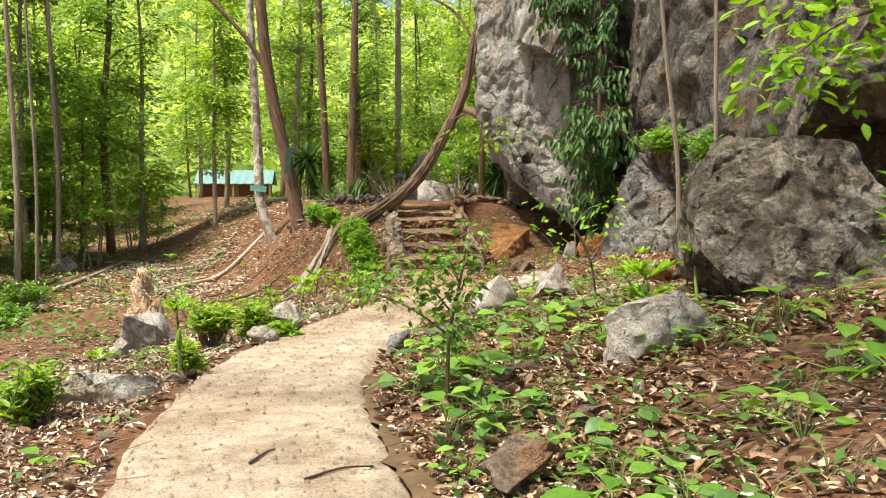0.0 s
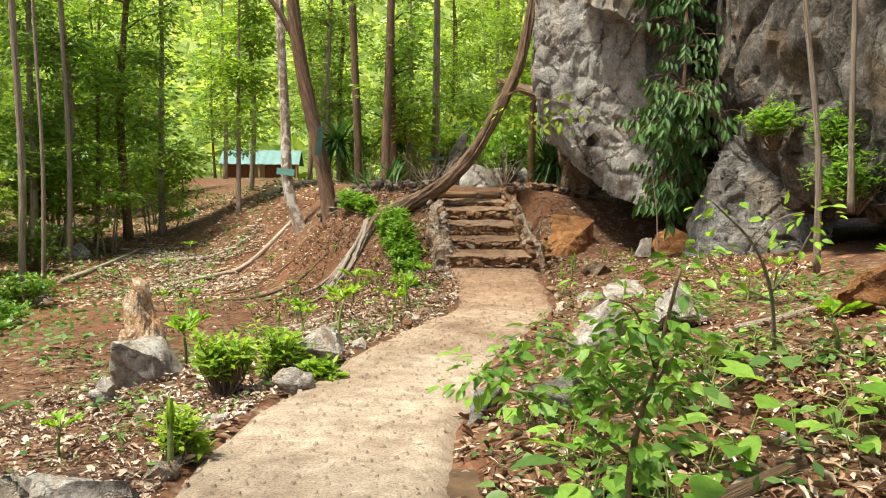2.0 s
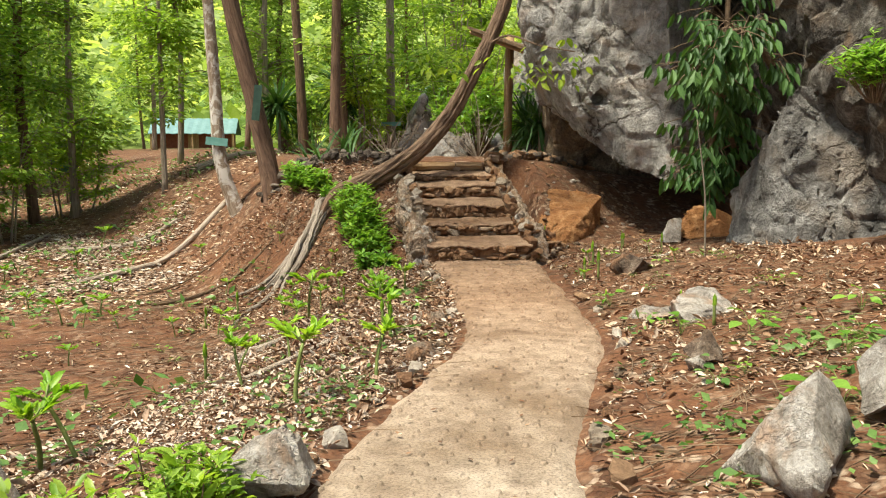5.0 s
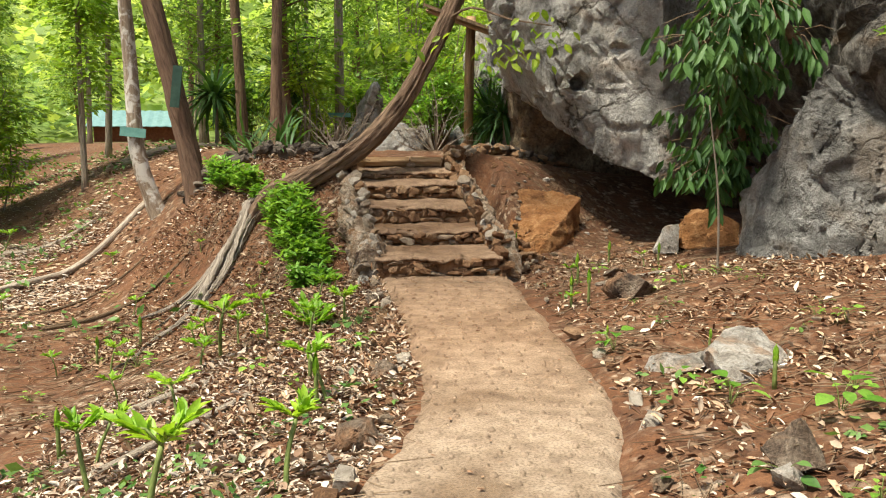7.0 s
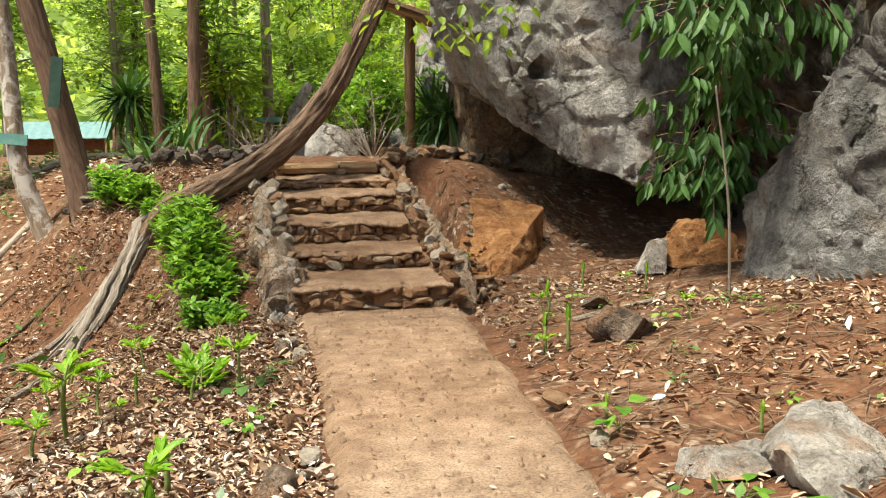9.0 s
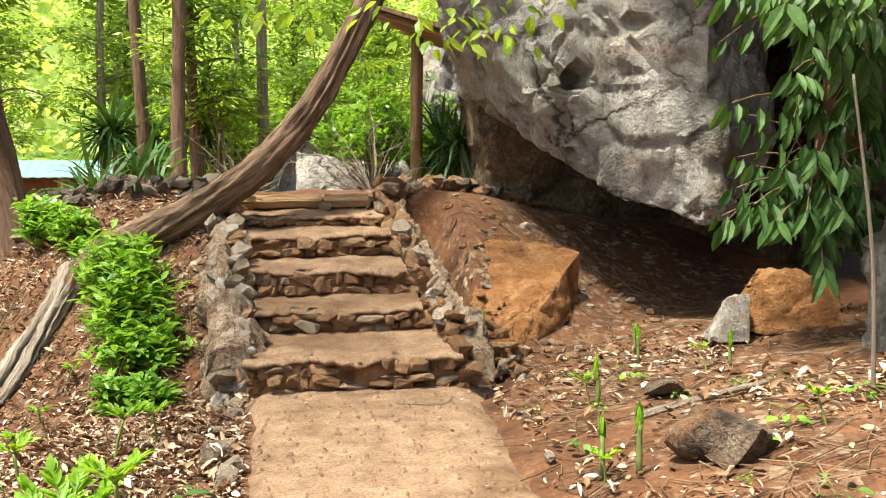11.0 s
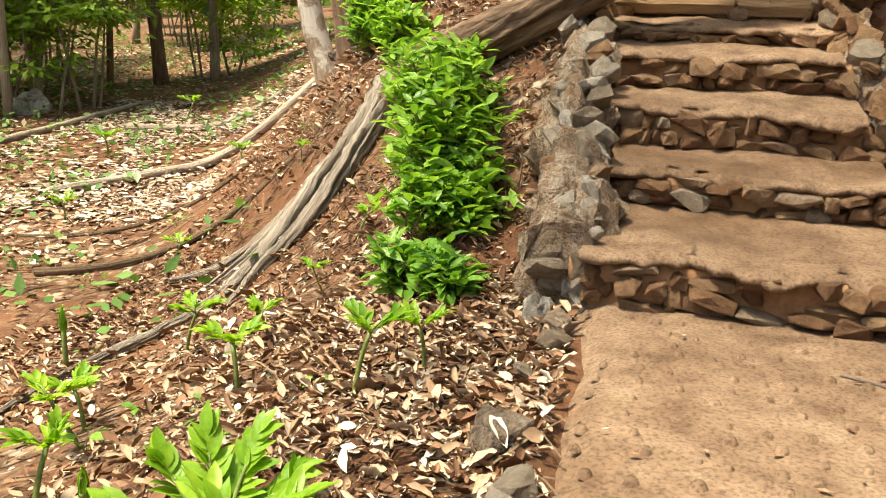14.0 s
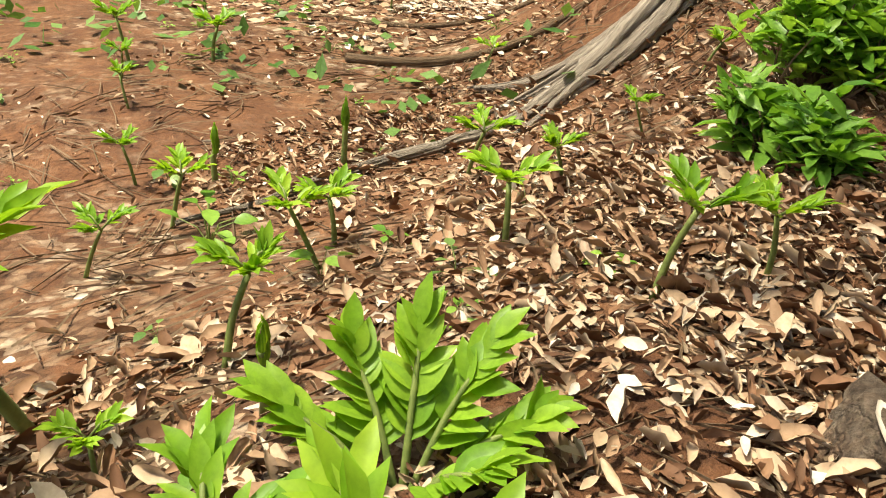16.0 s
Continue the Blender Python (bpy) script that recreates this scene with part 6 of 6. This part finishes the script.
def box(geo, lo, hi):
    (a, b, c), (d, e, f) = lo, hi
    v = [(a, b, c), (d, b, c), (d, e, c), (a, e, c), (a, b, f), (d, b, f), (d, e, f), (a, e, f)]
    geo.add(v, [(0, 3, 2, 1), (4, 5, 6, 7), (0, 1, 5, 4), (1, 2, 6, 5), (2, 3, 7, 6), (3, 0, 4, 7)])
    return geo


def hut(label, x, y, z, w, turn):
    h = thing("hut", label, "hut", (x, y, z), group="forest huts", turn=turn)
    for lo, hi in (((-w / 2, -1.6, -0.5), (w / 2, -1.5, 1.5)), ((-w / 2, 1.5, -0.5), (w / 2, 1.6, 1.5)), ((-w / 2, -1.5, -0.5), (-w / 2 + 0.1, 1.5, 1.5)), ((w / 2 - 0.1, -1.5, -0.5), (w / 2, 1.5, 1.5))):
        part("wall", box(Geo(), lo, hi), PLANK, h)
    for s in (-1, 1):
        g = Geo()
        n = 40
        xs = np.linspace(-w / 2 - 0.4, w / 2 + 0.4, n)
        rid = 0.02 * np.sin(np.arange(n) * 1.57)
        v = np.concatenate([np.stack([xs, np.full(n, yy), zz + rid + dz], -1) for yy, zz, dz in ((0, 2.55, 0), (s * 2.2, 1.35, 0), (s * 2.2, 1.35, -0.05), (0, 2.55, -0.05))])
        g.add(v, [(r * n + i, r * n + i + 1, (r + 1) * n + i + 1, (r + 1) * n + i) for r in range(3) for i in range(n - 1)])
        part("roof", g, SHEET, h, "blue-green metal roof")
    for px in (-w / 2 - 0.2, 0, w / 2 + 0.2):
        part("post", box(Geo(), (px - 0.06, -2.15, -0.5), (px + 0.06, -2.03, 1.4)), POST_WOOD, h)
    part("door", box(Geo(), (-0.4, -1.64, -0.4), (0.4, -1.603, 1.3)), POST_WOOD, h)
    return h


hut("red-brown wooden hut with a blue-green metal roof", -17.6, 72.0, 1.75, 5.6, 0.1)
hut("red-brown wooden hut with a metal roof among trees", -30.0, 66.0, 1.6, 5.5, -0.15)
hut("distant wooden hut with a metal roof", -0.6, 60.0, 3.3, 3.4, 0.1)

for label, lo, hi, mat, at_, rot in (("dark green narrow board nailed to a tree", (-0.07, -0.02, -0.32), (0.07, 0.02, 0.32), BOARD_DARK, (-3.87, 21.16, 2.45), 7),
                                     ("faded teal sign board on a pale tree", (-0.22, -0.015, -0.08), (0.22, 0.015, 0.08), BOARD_TEAL, (-5.0, 22.85, 1.78), 6),
                                     ("faded teal sign board on a thin tree", (-0.3, -0.015, -0.06), (0.3, 0.015, 0.06), BOARD_TEAL, (-1.65, 30.84, 2.4), 0),
                                     ("faded teal sign board among forest trunks", (-0.3, -0.015, -0.1), (0.3, 0.015, 0.1), BOARD_TEAL, (-11.5, 31.0, 1.2), 20)):
    ob = part("sign_board", box(Geo(), lo, hi), mat)
    ob.matrix_world = pose(*at_, 0, rot, 0)
    tagged(ob, label, "sign")

shelter = thing("shelter", "timber shelter with a lean-to roof against the cliff", "shelter", (1.15, 25.0, 1.4))
g = Geo()
tube(g, [(0, 0, -0.2), (0.02, 0, 1.5), (0.06, 0, 2.75)], 0.1, 10, 0.05, 2)
part("post", g, POST_WOOD, shelter, smooth=True)
g = Geo()
v = [(-1.0, -1.2, 2.75), (1.2, -3.6, 1.55), (2.2, -1.0, 1.7), (0.2, 2.2, 2.95)]
g.add(v + [(a, b, c + 0.06) for a, b, c in v], [(3, 2, 1, 0), (4, 5, 6, 7), (0, 1, 5, 4), (1, 2, 6, 5), (2, 3, 7, 6), (3, 0, 4, 7)])
part("roof", g, WOOD_DARK, shelter, "dark weathered roof boards")
for u in (0.08, 0.3, 0.52, 0.74, 0.94):
    a, b = np.array(v[0]) * (1 - u) + np.array(v[3]) * u, np.array(v[1]) * (1 - u) + np.array(v[2]) * u
    g = Geo()
    tube(g, [a - (0, 0, 0.05), b - (0, 0, 0.05)], 0.045, 6)
    part("rafter", g, POST_WOOD, shelter)

# ---- leaf litter and twigs ----
def unevenness(x, y):
    return 0.06 * wobble(x, y, 0.9, 3) + 0.03 * wobble(x, y, 2.7, 5) + 0.014 * wobble(x, y, 7.0, 8)


def strew(geo, side, y0, y1, wide, power, count, small, large, bare, seed):
    """Dry leaves beside the path, thinning out where the soil is bare."""
    rng = np.random.default_rng(seed)
    y = rng.uniform(y0, y1, count)
    edge = np.interp(y, EDGE_Y, EDGE_LEFT if side < 0 else EDGE_RIGHT)
    off = wide * rng.random(count) ** power
    x = edge + side * (0.02 + off)
    thin = wobble(x, y, 0.8, seed) + 0.6 * wobble(x, y, 2.3, seed + 1) + 0.25 * rng.normal(size=count)
    keep = (thin > bare) & ~((x > -1.1) & (x < 1.0) & (y > 17.1)) & ~((x > 0.6) & (y > 17.9) & (rng.random(count) < 0.85))
    x, y = x[keep], y[keep]
    z = land(x, y) + unevenness(x, y) + rng.uniform(0.002, 0.035, len(x))
    ln = (small + (large - small) * rng.random(len(x)) ** 2.2) * np.where(rng.random(len(x)) < 0.02, 1.5, 1)
    rolled = rng.random(len(x)) < 0.55
    for shape, some in ((DRY_FINE, ~rolled), (DRY_ROLLED, rolled)):
        n = int(some.sum())
        leaves(geo, shape, np.stack([x, y, z], -1)[some], rng.normal(size=(n, 3)) * (1, 1, 0.22), unit(rng.normal(0, 0.45, (n, 3)) + (0, 0, 1)), ln[some], ln[some] * rng.uniform(0.22, 0.6, n))


g = Geo()
for zone in ((-1, 12.5, 17.6, 1.7, 1.1, 17000, 0.022, 0.088, -0.15, 201), (-1, 16.5, 21.2, 3.4, 0.9, 12000, 0.025, 0.09, -0.25, 202), (-1, 12.0, 21.5, 5.5, 1.1, 7500, 0.025, 0.085, 0.05, 203), (-1, 4.0, 13.0, 4.5, 1.2, 6000, 0.03, 0.09, 0.0, 205),
             (1, 2.4, 7.6, 3.2, 1.0, 11000, 0.035, 0.11, -0.15, 207), (1, 7.6, 12.0, 3.0, 1.0, 2600, 0.03, 0.09, 0.0, 209), (1, 12.0, 17.9, 3.2, 0.75, 9000, 0.025, 0.095, 0.02, 211), (-1, 14.6, 17.3, 1.1, 1.0, 4500, 0.022, 0.085, -0.7, 213)):
    strew(g, *zone)
tagged(part("leaf_litter", g, LITTER, smooth=True), "dry brown and tan fallen leaves on the soil", "leaf litter", kind="stuff")
g = Geo()
for zone in ((-1, 3.6, 15.0, 2.6, 1.0, 26000, 0.022, 0.085, -0.3, 221), (1, 7.5, 12.5, 2.6, 0.9, 1800, 0.025, 0.08, 0.0, 223), (1, 3.0, 7.5, 2.6, 0.9, 2500, 0.03, 0.09, 0.0, 225), (-1, 13.0, 20.0, 2.6, 1.0, 2200, 0.02, 0.075, 0.0, 227)):
    strew(g, *zone)
tagged(part("bleached_litter", g, LITTER_PALE, smooth=True), "bleached pale dry leaves beside the path", "leaf litter", kind="stuff")
g = Geo()
for k in range(6500):
    y = RNG.uniform(3, 20)
    x = float(np.interp(y, EDGE_Y, EDGE_LEFT) - 0.1 - 5 * RNG.random() ** 1.3) if RNG.random() < 0.65 else float(np.interp(y, EDGE_Y, EDGE_RIGHT) + 0.1 + 2.4 * RNG.random())
    if -1.2 < x < 1.0 and y > 17.1:
        continue
    a, ln = RNG.uniform(0, 6.28), RNG.uniform(0.08, 0.45)
    p = np.array([(x, y), (x + 0.5 * ln * math.cos(a) + RNG.normal(0, 0.02), y + 0.5 * ln * math.sin(a)), (x + ln * math.cos(a), y + ln * math.sin(a))])
    z = land(p[:, 0], p[:, 1]) + 0.06 * wobble(p[:, 0], p[:, 1], 0.9, 3) + 0.03 * wobble(p[:, 0], p[:, 1], 2.7, 5) + 0.02
    tube(g, np.column_stack([p, z]), [0.0042, 0.0035, 0.002], 3)
tagged(part("fallen_twigs", g, TWIG), "thin dry twigs scattered over the soil", "twigs", kind="stuff")
# a few fallen leaves on the path and steps
g = Geo()
n = 260
ly = RNG.uniform(3, 17, n)
lx = np.interp(ly, EDGE_Y, EDGE_LEFT) + (np.interp(ly, EDGE_Y, EDGE_RIGHT) - np.interp(ly, EDGE_Y, EDGE_LEFT)) * RNG.random(n)
ln = RNG.uniform(0.02, 0.05, n)
leaves(g, DRY, np.stack([lx, ly, np.full(n, 0.035)], -1), RNG.normal(size=(n, 3)) * (1, 1, 0.1), unit(RNG.normal(0, 0.2, (n, 3)) + (0, 0, 1)), ln, ln * 0.45)
tagged(part("path_leaves", g, LITTER), "dry leaves lying on the path", "leaf litter", kind="stuff")

g = Geo()
n = 13000
ly = RNG.uniform(19, 36, n)
lx = -4.6 - RNG.random(n) * (3.5 + 0.3 * ly)
lz = land(lx, ly) + 0.06 * wobble(lx, ly, 0.9, 3) + RNG.uniform(0.01, 0.05, n)
ln = RNG.uniform(0.06, 0.16, n)
leaves(g, DIAMOND, np.stack([lx, ly, lz], -1), RNG.normal(size=(n, 3)) * (1, 1, 0.1), unit(RNG.normal(0, 0.3, (n, 3)) + (0, 0, 1)), ln, ln * 0.5)
# dense pale dry leaves; their paleness also stands in for the clearing's sunlight
pale = Geo()
n = 9000
ly = RNG.uniform(20.5, 27.5, n)
lx = -4.6 - 0.3 * (ly - 20) - 4.2 * RNG.random(n)
keep = wobble(lx, ly, 0.5, 90) + 0.4 * wobble(lx, ly, 2.0, 91) > -0.12
lx, ly = lx[keep], ly[keep]
n = len(lx)
lz = land(lx, ly) + unevenness(lx, ly) + RNG.uniform(0.01, 0.04, n)
ln = RNG.uniform(0.06, 0.15, n)
leaves(pale, DRY, np.stack([lx, ly, lz], -1), RNG.normal(size=(n, 3)) * (1, 1, 0.1), unit(RNG.normal(0, 0.3, (n, 3)) + (0, 0, 1)), ln, ln * 0.4)
tagged(part("clearing_straw", pale, LITTER_PALE), "dry straw-like leaves in the open clearing, pale to imitate sunlight", "leaf litter", kind="stuff")
tagged(part("clearing_litter", g, LITTER), "dry fallen leaves across the forest clearing", "leaf litter", kind="stuff")


# damp mud along the path's edges
def mud(edge, side, y0, y1, wide, seed):
    ys = np.linspace(y0, y1, 40)
    e = np.interp(ys, EDGE_Y, edge)
    swell = np.sin(np.linspace(0, np.pi, 40)) ** 0.6
    inner = e - side * wide * swell * (0.7 + 0.9 * wobble(ys, ys * 0, 2.5, seed) + 0.7 * wobble(ys, ys * 0, 9, seed + 1))
    outer = e + side * 0.12
    us = np.linspace(0, 1, 6)
    x = inner[:, None] + (outer - inner)[:, None] * us
    y = np.repeat(ys[:, None], 6, 1)
    left, right = np.interp(y, EDGE_Y, EDGE_LEFT), np.interp(y, EDGE_Y, EDGE_RIGHT)
    u = np.clip((x - left) / (right - left), 0, 1)
    z = 0.016 + 0.012 * wobble(x, y, 1.3, 21) + 0.008 * wobble(x, y, 5, 22) + 0.02 * np.sin(u * np.pi)
    faces = [(j * 6 + i, j * 6 + i + 1, (j + 1) * 6 + i + 1, (j + 1) * 6 + i) for j in range(39) for i in range(5)]
    tagged(part("mud_patch", Geo().add(np.stack([x, y, z], -1), faces), MUD, smooth=True), "dark damp mud along the path's edge", "mud", kind="structure")


mud(EDGE_RIGHT, 1, 3.0, 6.5, 0.1, 71)
